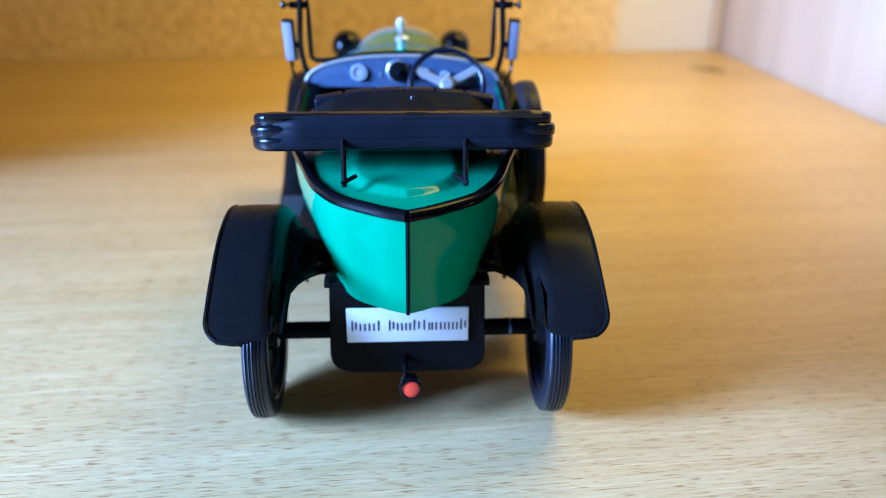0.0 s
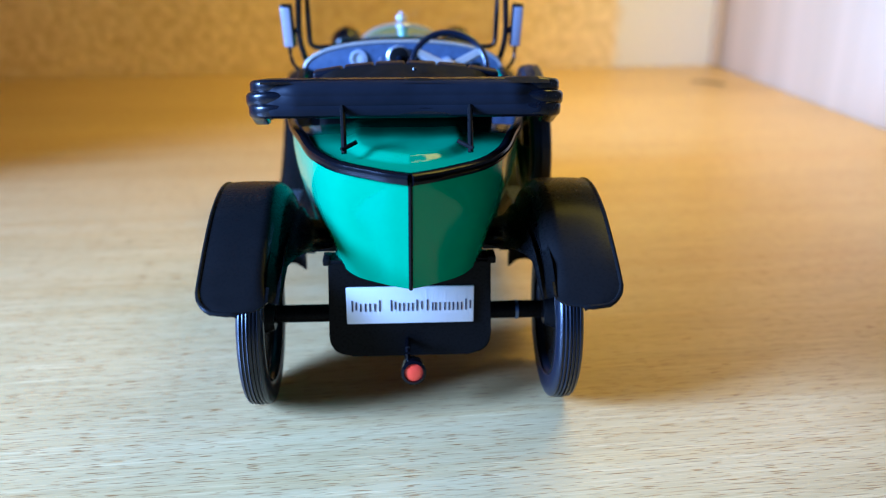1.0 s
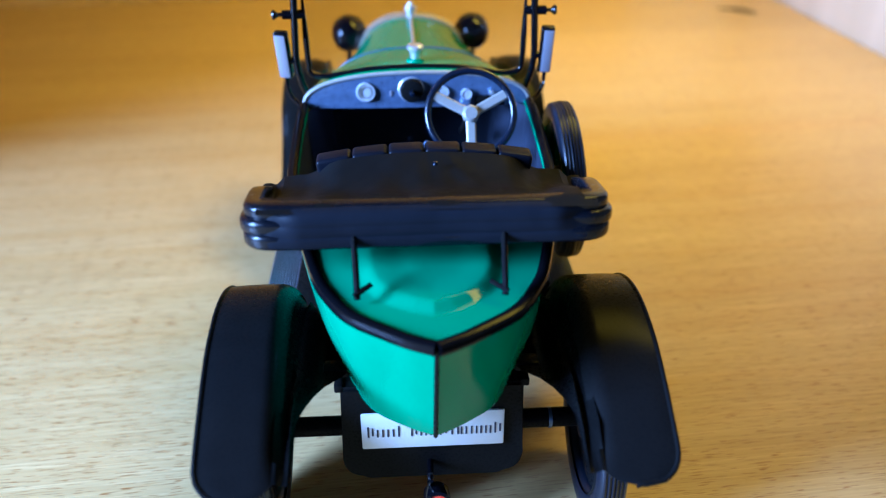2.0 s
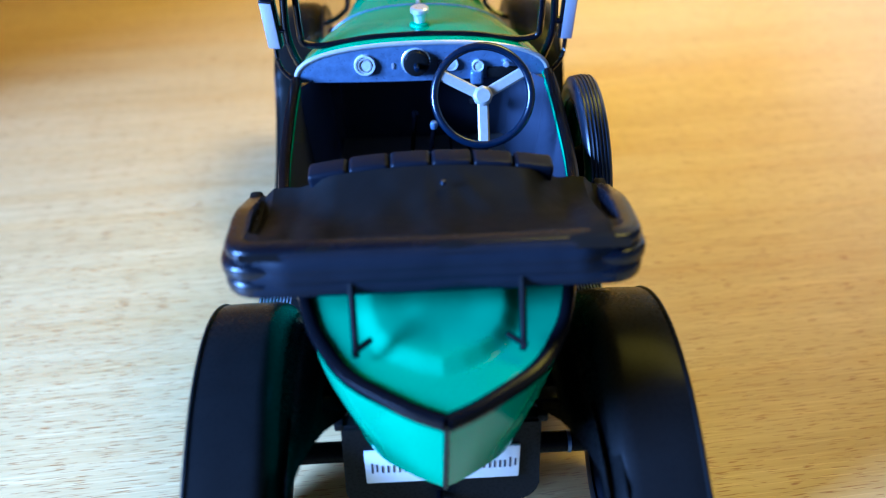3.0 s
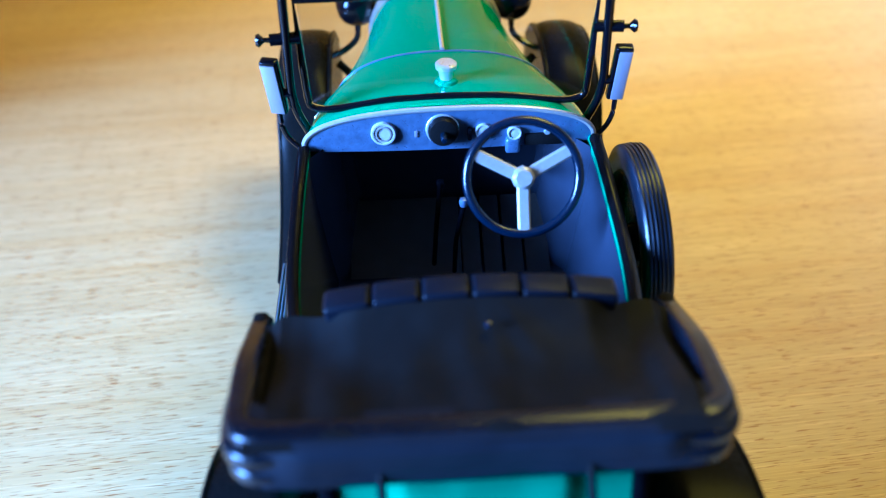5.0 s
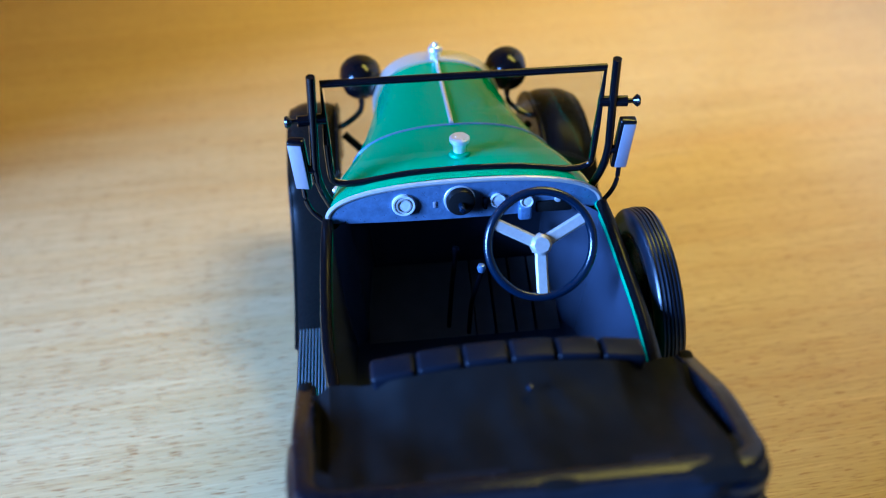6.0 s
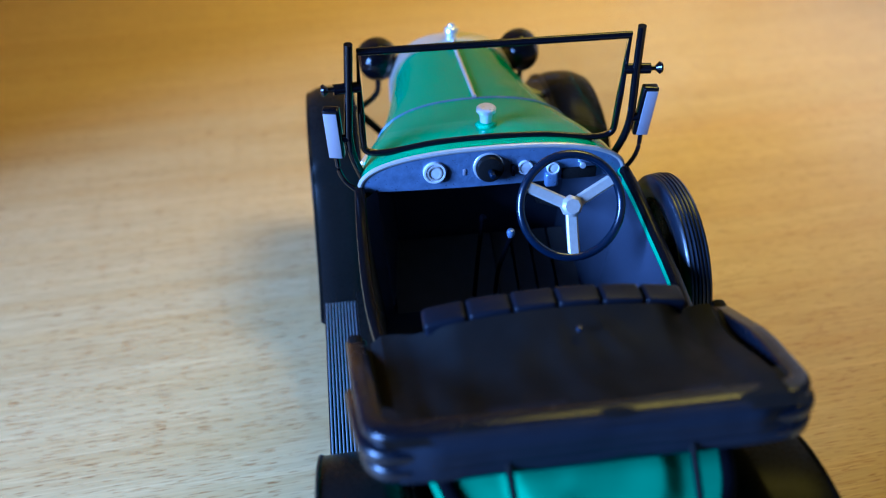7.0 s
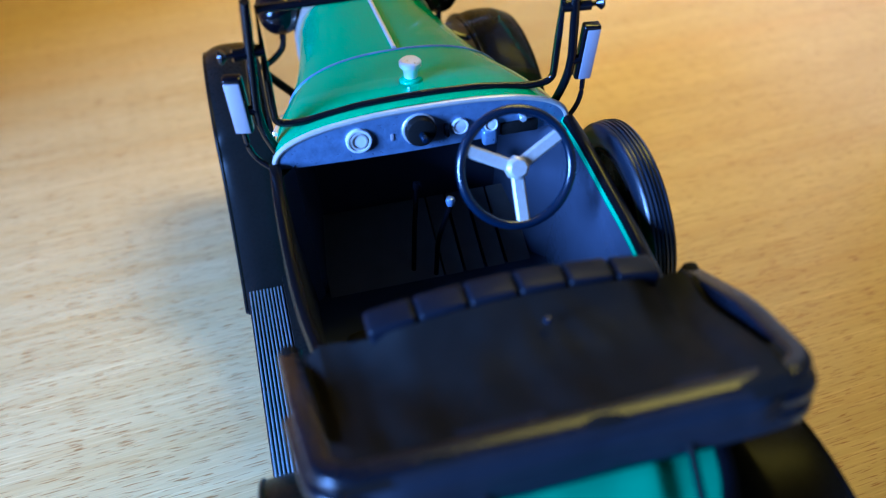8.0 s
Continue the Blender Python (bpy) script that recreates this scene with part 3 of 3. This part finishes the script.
def wrap():
    """The band across the stern: two faint folds, sinking into the layers at both ends."""
    rows = []
    for i in range(61):
        x = 0.500 * (i / 30 - 1)
        ends = smooth((abs(x) - 0.37) / 0.11)
        low = 0.006 * smooth((abs(x) - 0.30) / 0.2)
        sway = 0.0018 * math.sin(7 * x + 1) + 0.0012 * math.sin(19 * x)
        row = [(0.10, 1.250), (0.05, 1.266), (0.015, 1.270), (-0.004, 1.264), (-0.014, 1.252), (-0.019, 1.238), (-0.0198, 1.2275),
               (-0.0190, 1.224), (-0.0205, 1.2195), (-0.0225, 1.208), (-0.0228, 1.195), (-0.0214, 1.190), (-0.0235, 1.185), (-0.025, 1.172),
               (-0.022, 1.156), (-0.010, 1.146), (0.02, 1.142), (0.10, 1.144)]
        rows.append([(x, y + ends * (0.006 + 0.028 * smooth((z - 1.16) / 0.08)) + 0.012 * smooth((abs(x) - 0.46) / 0.04) + sway, z - low * smooth((z - 1.2) / 0.06)) for y, z in row])
    return grid(rows, close_v=True, caps=True)


part("roof_wrap", wrap(), WRAP, roof, "smooth black roof wrap")


def cover():
    rows = []
    n = 72
    for i in range(37):
        v = i / 36
        row = []
        for j in range(n + 1):
            u = 2 * j / n - 1
            x = u * (0.50 + 0.02 * v)
            drop = smooth((abs(x) - 0.27) / 0.20)
            y = -0.006 + v * (0.426 + 0.085 * drop)
            edge = 1.258 - 0.03 * (x / 0.33) ** 2 * (1 - drop) - 0.125 * drop
            z = 1.262 + 0.018 * smooth(v / 0.09) * (1 - 0.6 * v) + (edge - 1.266) * smooth(v * 1.05) - 0.044 * math.sin(math.pi * v ** 1.25) * (1 - u ** 4)
            fan = math.atan2(u, 1.3 - v)
            z += 0.010 * noise.noise(Vector((fan * 6, v * 0.7, 7.7))) * smooth((v - 0.25) / 0.5) * (1 - v ** 8) * (1 - u * u)
            z += 0.010 * smooth((v - 0.05) / 0.2) * smooth((abs(u) - 0.74) / 0.1) - 0.030 * smooth((abs(u) - 0.91) / 0.07) * smooth(v / 0.2)
            z += 0.006 * math.sin(9 * u + 3 * v) * math.sin(math.pi * v) ** 0.6 * (0.4 + 0.6 * abs(u))
            z += 0.010 * noise.noise(Vector((u * 5, v * 2.0, 3.1))) * math.sin(math.pi * min(1, v + 0.05))
            row.append((x, y, z))
        rows.append(row)
    low = [(x * 0.99, y, 1.05) for x, y, z in rows[-1]]
    return grid(rows + [low])


part("roof_cover", cover(), FABRIC, roof, "creased black roof fabric")
part("roof_core", rbox((0, 0.27, 1.155), (0.54, 0.30, 0.09), 0.03), FABRIC, roof)
part("roof_stud", lathe([(0, 0.012), (0.007, 0.009), (0.009, 0.0)], 12, Matrix.Translation((0.036, 0.335, 1.252))), GRIP, roof)
for s in (-1, 1):
    part("roof_end_block", rbox((s * 0.548, 0.55, 1.055), (0.045, 0.09, 0.06), 0.014), FABRIC, roof)
    strut = part("roof_strut", tube(rounded([(s * 0.213, -0.15, 1.055), (s * 0.214, -0.125, 1.10), (s * 0.222, 0.0, 1.20)], 0.03), 0.0095, 8), BLACK, roof, "thin black roof strut")
    part("strut_foot", tube([(s * 0.222, -0.150, 1.068), (s * 0.172, -0.118, 1.086)], 0.008, 8), BLACK, strut)

seat = part("seat_back", rbox((0, 0.475, 1.01), (0.70, 0.08, 0.40), 0.04, 3), FABRIC, car, "black padded seat back")
for i in range(6):
    x = -0.302 + 0.121 * i
    z = 1.236 - 0.036 * (x / 0.36) ** 2
    part("seat_roll", rbox((x, 0.472, z - 0.015), (0.1207, 0.080, 0.085), 0.014, 4, Euler((0, 0.19 * x / 0.36, 0)).to_matrix().to_4x4()), ROLL, seat)

# ---- windscreen, posts and side mirrors ----
screen = thing("windscreen", "", "")
screen.parent = car
loop = rounded([(0, 1.434, 1.226), (-0.20, 1.437, 1.218), (-0.39, 1.446, 1.184), (-0.466, 1.452, 1.188), (-0.468, 1.438, 1.32), (-0.466, 1.39, 1.603)], 0.045, 6)
right = [(-p.x, p.y, p.z) for p in loop[::-1]]
frame_path = [tuple(p) for p in loop] + right[:-1]
part("screen_frame", tube(frame_path, 0.0132, 10, closed=True), GLOSS, screen, "thin black frame")
bm = bmesh.new()
rows = []
for i in range(15):
    f = i / 14
    x = -0.455 + 0.91 * f
    zl = lerp(abs(x), [(0, 1.227), (0.2, 1.219), (0.39, 1.188), (0.44, 1.19), (0.458, 1.22)])
    yl = lerp(zl, [(1.188, 1.450), (1.226, 1.436), (1.32, 1.432), (1.603, 1.39)])
    rows.append([(x, yl - 0.003, zl), (x, 1.387, 1.60), (x, 1.393, 1.60), (x, yl + 0.003, zl)])
glass_pane = part("screen_pane", grid(rows, close_v=True, caps=True), CLEAR, screen, "clear plastic pane")
glass_pane.visible_shadow = False
for s in (-1, 1):
    post = part("screen_post", tube(rounded([(s * 0.494, 1.37, 1.64), (s * 0.505, 1.40, 1.46), (s * 0.520, 1.43, 1.22), (s * 0.470, 1.47, 1.06)], 0.09, 8), 0.0150, 10), GLOSS, screen, "gloss black post")
    part("post_clamp", tube([(s * 0.463, 1.412, 1.468), (s * 0.555, 1.398, 1.470)], 0.019, 10), GLOSS, post)
    part("clamp_knob", lathe([(0, 0.046), (0.018, 0.044), (0.022, 0.036), (0.008, 0.02), (0.009, 0.0)], 14, facing((s * 0.552, 1.398, 1.470), (s, 0, 0))), GLOSS, post)
    tilt = Euler((radians(10), radians(0 if s < 0 else 2), radians(-14 if s < 0 else -3))).to_matrix().to_4x4()
    mir = part("side_mirror", rbox((s * 0.566, 1.422, 1.295), (0.058, 0.036, 0.212), 0.008, 3, tilt), GLOSS, screen, "black side mirror with a pale face")
    f = Matrix.Translation((s * 0.566, 1.422, 1.295)) @ tilt
    part("mirror_face", rbox(f @ Vector((-0.002 if s < 0 else 0.005, -0.0175, -0.004)), (0.048 if s < 0 else 0.043, 0.006, 0.196), 0.003, 2, tilt), PALE, mir, "pale silvery mirror face")
    part("mirror_bracket", tube([(s * 0.515, 1.425, 1.268), (s * 0.565, 1.424, 1.268)], 0.016, 8), GLOSS, mir)
    part("mirror_arm", tube(rounded([(s * 0.566, 1.43, 1.20), (s * 0.560, 1.42, 1.11), (s * 0.485, 1.38, 1.055)], 0.07, 7), 0.009, 8), GLOSS, mir)

# ---- wings and running boards ----
def wing(path, x0, x1, thick, front_r, rear_r, sag=0.0, roll=0.0):
    """A bent strip with rounded corners at its ends, slightly crowned. path: (along, height); roll: how far the inner edge turns down."""
    pts = [Vector((0, y, z)) for y, z in path]
    fine = [pts[0]]
    for a, b in zip(pts, pts[1:]):
        k = max(1, int((b - a).length / 0.012))
        fine += [a.lerp(b, (i + 1) / k) for i in range(k)]
    for _ in range(30):
        fine = [fine[0]] + [(a + 2 * b + c) / 4 for a, b, c in zip(fine, fine[1:], fine[2:])] + [fine[-1]]
    run = [0.0]
    for a, b in zip(fine, fine[1:]):
        run.append(run[-1] + (b - a).length)
    rows = []
    for p, s in zip(fine, run):
        pull = 0.0
        for d, r in ((s, rear_r), (run[-1] - s, front_r)):
            if r and d < r:
                pull = max(pull, r - math.sqrt(max(0, r * r - (r - d) ** 2)))
        row = []
        for j in range(25):
            u = 2 * j / 24 - 1
            x = lerp(u, [(-1, x0 + pull), (1, x1 - pull)])
            a = max(0.0, min(0.96, (min(abs(x0), abs(x1)) + roll - abs(x)) / roll)) if roll else 0.0
            fall = roll * (1 - math.sqrt(1 - a * a)) * smooth(s / 0.16)
            row.append((x, p.y, p.z - sag * abs(u) ** 3 * 1.5 - fall))
        rows.append(row)
    bm = grid(rows)
    bmesh.ops.recalc_face_normals(bm, faces=bm.faces)
    bmesh.ops.solidify(bm, geom=bm.faces[:], thickness=thick)
    if x0 < 0:
        rows = [r[::-1] for r in rows]
    edge = [Vector(p) for p in rows[0][:-1]] + [Vector(r[-1]) for r in rows]
    if not roll:
        edge = [Vector(r[0]) for r in rows[:0:-1]] + edge
    line = [edge[0]]
    for p in edge[1:]:
        if (p - line[-1]).length > 0.014:
            line.append(p)
    return bm, tube([p - Vector((0, 0, 0.003)) for p in line], 0.0085, 8)


def arc(cy, cz, r, a0, a1, n=14):
    return [(cy + r * math.cos(radians(a0 + (a1 - a0) * i / n)), cz + r * math.sin(radians(a0 + (a1 - a0) * i / n))) for i in range(n + 1)]


AXLE_R, AXLE_F, WHEEL_R = 0.095, 2.46, 0.34
rear_line = [(-0.490, 0.631), (-0.36, 0.714), (-0.25, 0.770), (-0.10, 0.838)] + arc(AXLE_R + 0.01, 0.34, 0.528, 100, 2)
front_line = [(1.50, 0.385), (1.60, 0.405), (1.78, 0.475), (1.95, 0.60), (2.08, 0.730)] + arc(AXLE_F, 0.34, 0.585, 132, 40)
for s in (-1, 1):
    sheet, bead = wing(rear_line, min(s * 0.452, s * 0.688), max(s * 0.452, s * 0.688), 0.018, 0.02, 0.100, 0.004, 0.06)
    w = part("rear_wing", sheet, BLACK, car, "satin black rear wing")
    part("wing_bead", bead, BLACK, w, "rolled edge")
    # valance: falls from the wing's inner edge, then turns in to the flank
    rows = []
    for y, top, low, reach in ((-0.455, 0.648, 0.640, 0.0), (-0.40, 0.684, 0.664, 0.0), (-0.34, 0.724, 0.690, 0.0), (-0.27, 0.758, 0.700, 0.0),
                               (-0.20, 0.790, 0.700, 0.05), (-0.13, 0.822, 0.690, 0.16), (-0.06, 0.850, 0.672, 0.40), (0.0, 0.862, 0.660, 0.75),
                               (0.05, 0.866, 0.655, 1.0), (0.12, 0.868, 0.655, 1.0), (0.22, 0.860, 0.655, 1.0), (0.34, 0.81, 0.65, 1.0),
                               (0.44, 0.74, 0.62, 1.0), (0.53, 0.64, 0.56, 1.0), (0.60, 0.50, 0.45, 1.0)):
        hull_x = max(flank_x(y, low) - 0.012, 0.05) if reach else 0.42
        wall = 0.438
        turn_r = min(0.055, (top - low) * 0.45)
        roll = 0.048 * smooth((y + 0.47) / 0.16)
        top -= min(roll, 0.6 * (top - low))
        row = [(0.470, top + 0.020 * smooth((y + 0.45) / 0.1)), (0.460, top + 0.006), (0.449, top - 0.30 * turn_r), (wall, top - turn_r)]
        row += [(wall - 0.004 * k, top - turn_r + (low + turn_r * 1.1 - top + turn_r) * k / 4) for k in (1, 2, 3)]
        inner_x = wall - 0.012 - (wall - 0.012 - hull_x) * reach
        bend = min(turn_r, wall - 0.012 - inner_x + 0.012)
        row += [(wall - 0.012 - bend * (1 - math.cos(a)), low + turn_r * 1.1 * (1 - math.sin(a))) for a in (0.25, 0.6, 0.95, 1.3, 1.57)]
        last = row[-1][0]
        row += [(last + (min(last, inner_x) - last) * k / 3, low) for k in (1, 2, 3)]
        rows.append([(s * x, y, z) for x, z in row])
    bm = grid(rows)
    bmesh.ops.solidify(bm, geom=bm.faces[:], thickness=0.010)
    part("wing_apron", bm, BLACK, w)
    part("wing_bracket", rbox((s * 0.315, 0.060, 0.648), (0.085, 0.06, 0.036), 0.010), BLACK, w)
    sheet, bead = wing(front_line, min(s * 0.47, s * 0.69), max(s * 0.47, s * 0.69), 0.018, 0.08, 0.0, 0.022)
    fw = part("front_wing", sheet, BLACK, car, "satin black front wing")
    curve = [p for p in front_line if p[0] > 1.9]
    inner = grid([[(s * 0.478, y, z - 0.012), (s * 0.478, y, max(0.42, z - 0.30)), (s * 0.468, y, max(0.42, z - 0.30)), (s * 0.468, y, z - 0.012)] for y, z in curve], close_v=True, caps=True)
    part("wing_valance", inner, BLACK, fw)
    part("wing_bead", bead, BLACK, fw, "rolled edge")
    board = part("running_board", rbox((s * 0.603, 1.065, 0.385), (0.150, 1.01, 0.024), 0.006), BLACK, car, "ribbed running board")
    rib = None
    for i in range(11):
        x = s * (0.537 + 0.0131 * i)
        if rib is None:
            rib = part("rib", rbox((0, 1.065, 0.4), (0.0068, 1.00, 0.014), 0.002, 1), RIBBED, board, "grey rib", at=Matrix.Translation((x, 0, 0)))
        else:
            r = new("rib", rib.data)
            r.location, r.parent = (x * S, 0, 0), board
    part("valance", rbox((s * 0.47, 1.05, 0.44), (0.14, 1.05, 0.014), 0.004), BLACK, board)


# ---- wheels ----
def tyre_mesh(r=WHEEL_R, w=0.0485):
    prof = [(r - 0.100, -w * 0.50), (r - 0.088, -w * 0.82), (r - 0.066, -w * 0.98), (r - 0.044, -w * 1.02), (r - 0.026, -w * 0.97), (r - 0.013, -w * 0.86), (r - 0.0085, -w * 0.78)]
    for g in (-0.56, -0.28, 0.0, 0.28, 0.56):
        prof += [(r - 0.002 - 0.006 * abs(g), w * (g - 0.10)), (r - 0.010, w * (g - 0.055)), (r - 0.010, w * (g + 0.055)), (r - 0.002 - 0.006 * abs(g), w * (g + 0.10))]
    prof += [(a, -b) for a, b in prof[6::-1]] + [(r - 0.105, w * 0.3), (r - 0.105, -w * 0.3)]
    return lathe(prof, 64, Matrix.Rotation(math.pi / 2, 4, "Y"), closed=True)


def road_wheel(name, at, label):
    e = thing(name, "", "")
    e.matrix_basis = Matrix.Translation(at.translation * S) @ at.to_3x3().to_4x4()
    e.parent = car
    e["label"] = label
    part("tyre", tyre_mesh(), RUBBER, e, "black grooved rubber tyre")
    turn = Matrix.Rotation(math.pi / 2, 4, "Y")
    part("rim", lathe([(0.245, -0.045), (0.255, -0.03), (0.235, -0.01), (0.215, 0.0), (0.10, 0.012), (0.06, 0.03), (0.055, 0.06), (0.03, 0.075), (0, 0.078)], 40, turn), BLACK, e, "black wheel disc")
    part("hub_flange", lathe([(0.0, -0.05), (0.05, -0.05), (0.06, -0.03), (0.07, 0.0)], 24, turn), BLACK, e)
    return e


w0 = road_wheel("road_wheel", Matrix.Translation((0.575, AXLE_R, WHEEL_R)), "black disc wheel with a grooved tyre")
for at in (Matrix.Translation((-0.575, AXLE_R, WHEEL_R)) @ pose(0, 0, 0, 0, 0, 180), Matrix.Translation((0.58, AXLE_F, WHEEL_R)), Matrix.Translation((-0.58, AXLE_F, WHEEL_R)) @ pose(0, 0, 0, 0, 0, 180)):
    at.translation *= S
    copy_thing(w0, at)
spare = pose(0.619, 1.135, 0.803, 0, -3, 0)
spare.translation *= S
sp = copy_thing(w0, spare)
sp.name = "spare_wheel"
sp["label"] = "spare wheel standing on the running board"

# ---- underneath ----
chassis = part("chassis", rbox((0, 1.25, 0.44), (0.52, 2.3, 0.10), 0.02), BLACK, car, "black underframe")
part("rear_axle", tube([(-0.59, 0.15, 0.325), (0.59, 0.15, 0.325)], 0.036, 14), BLACK, chassis, "black rear axle")
part("front_axle", tube([(-0.57, AXLE_F, 0.325), (0.57, AXLE_F, 0.325)], 0.03, 12), BLACK, chassis)
part("axle_joint", lathe([(0.030, -0.006), (0.0385, -0.006), (0.0385, 0.006), (0.030, 0.006)], 16, facing((0.427, 0.15, 0.325), (1, 0, 0)), closed=True), SILVER, chassis)
pan = bmesh.new()
outline = rounded([(-0.305, 0, 0.60), (-0.315, 0, 0.20), (0.315, 0, 0.20), (0.305, 0, 0.60)], 0.09, 7)
front_v = [pan.verts.new((p.x, 0.012, p.z)) for p in outline]
back_v = [pan.verts.new((p.x, 0.11, p.z)) for p in outline]
pan.faces.new(front_v), pan.faces.new(back_v[::-1])
for i in range(len(outline)):
    j = (i + 1) % len(outline)
    pan.faces.new([front_v[i], front_v[j], back_v[j], back_v[i]])
bmesh.ops.bevel(pan, geom=[e for e in pan.edges if e.verts[0] in front_v and e.verts[1] in front_v], offset=0.01, segments=2, affect="EDGES")
tail = part("tail_pan", pan, BLACK, car, "black tail panel")
bm = rbox((0, 0.006, 0.4205), (0.485, 0.012, 0.152), 0.005)
plate = part("name_plate", bm, WHITE, tail, "white plate with dark lettering bars")
# bars for the lettering: start, width and height of each stroke group
X, x = (0.8, 1.0, 1.0, 0.35, -1, 0.8, 0.9, 0.9, 1.0, 0.55, 0.65, 1.0, 0.85, 0.85, 0.9), -0.222
for i, wd in enumerate(X):
    if wd < 0:
        x += 0.026
        continue
    tall = 0.046 if i in (0, 3, 5, 8, 9, 14) else 0.033
    for f in ((0.12, 0.88) if wd > 0.6 else (0.5,)):
        part("lettering_bar", rbox((x + wd * 0.024 * f, -0.0008, 0.398 + tall / 2), (0.0062, 0.0016, tall if f < 0.6 else 0.033), 0), INK, plate, flat=True)
    x += wd * 0.024 + 0.0115
part("plate_tab", rbox((-0.31, 0.06, 0.592), (0.03, 0.08, 0.03), 0.006), BLACK, tail)
part("plate_tab", rbox((0.31, 0.06, 0.592), (0.03, 0.08, 0.03), 0.006), BLACK, tail)

light = part("tail_lamp", lathe([(0.0, -0.075), (0.03, -0.072), (0.045, -0.05), (0.0475, 0.0), (0.0475, 0.012), (0.037, 0.016), (0.034, 0.006)], 32, facing((0.008, -0.105, 0.192), (0.03, -1, 0.14))), GLOSS, car, "round black tail lamp")
part("lens", lathe([(0.036, 0.008), (0.028, 0.012), (0, 0.014)], 28, facing((0.008, -0.105, 0.192), (0.03, -1, 0.14))), RED, light, "orange-red lens")
part("lamp_stalk", tube(rounded([(-0.012, -0.06, 0.20), (-0.014, -0.07, 0.265), (-0.010, 0.02, 0.27)], 0.02), 0.011, 8), GLOSS, light)

# ---- headlamps ----
for s in (-1, 1):
    lampb = part("headlamp", lathe([(0, -0.10), (0.03, -0.097), (0.062, -0.08), (0.085, -0.045), (0.094, 0.0), (0.098, 0.03), (0.098, 0.045), (0.09, 0.048)], 32, facing((s * 0.343, 2.54, 1.06), (0, 1, 0))), GLOSS, car, "round black headlamp bowl")
    part("lamp_glass", lathe([(0.092, 0.044), (0.06, 0.056), (0, 0.062)], 28, facing((s * 0.343, 2.54, 1.06), (0, 1, 0))), FACE, lampb)
    part("lamp_stalk", tube(rounded([(s * 0.345, 2.53, 0.97), (s * 0.348, 2.53, 0.90), (s * 0.42, 2.50, 0.85), (s * 0.50, 2.46, 0.845)], 0.04), 0.014, 8), GLOSS, lampb)
    part("wing_stay", tube([(s * 0.30, 2.35, 0.72), (s * 0.44, 2.42, 0.84)], 0.018, 8), BLACK, lampb)
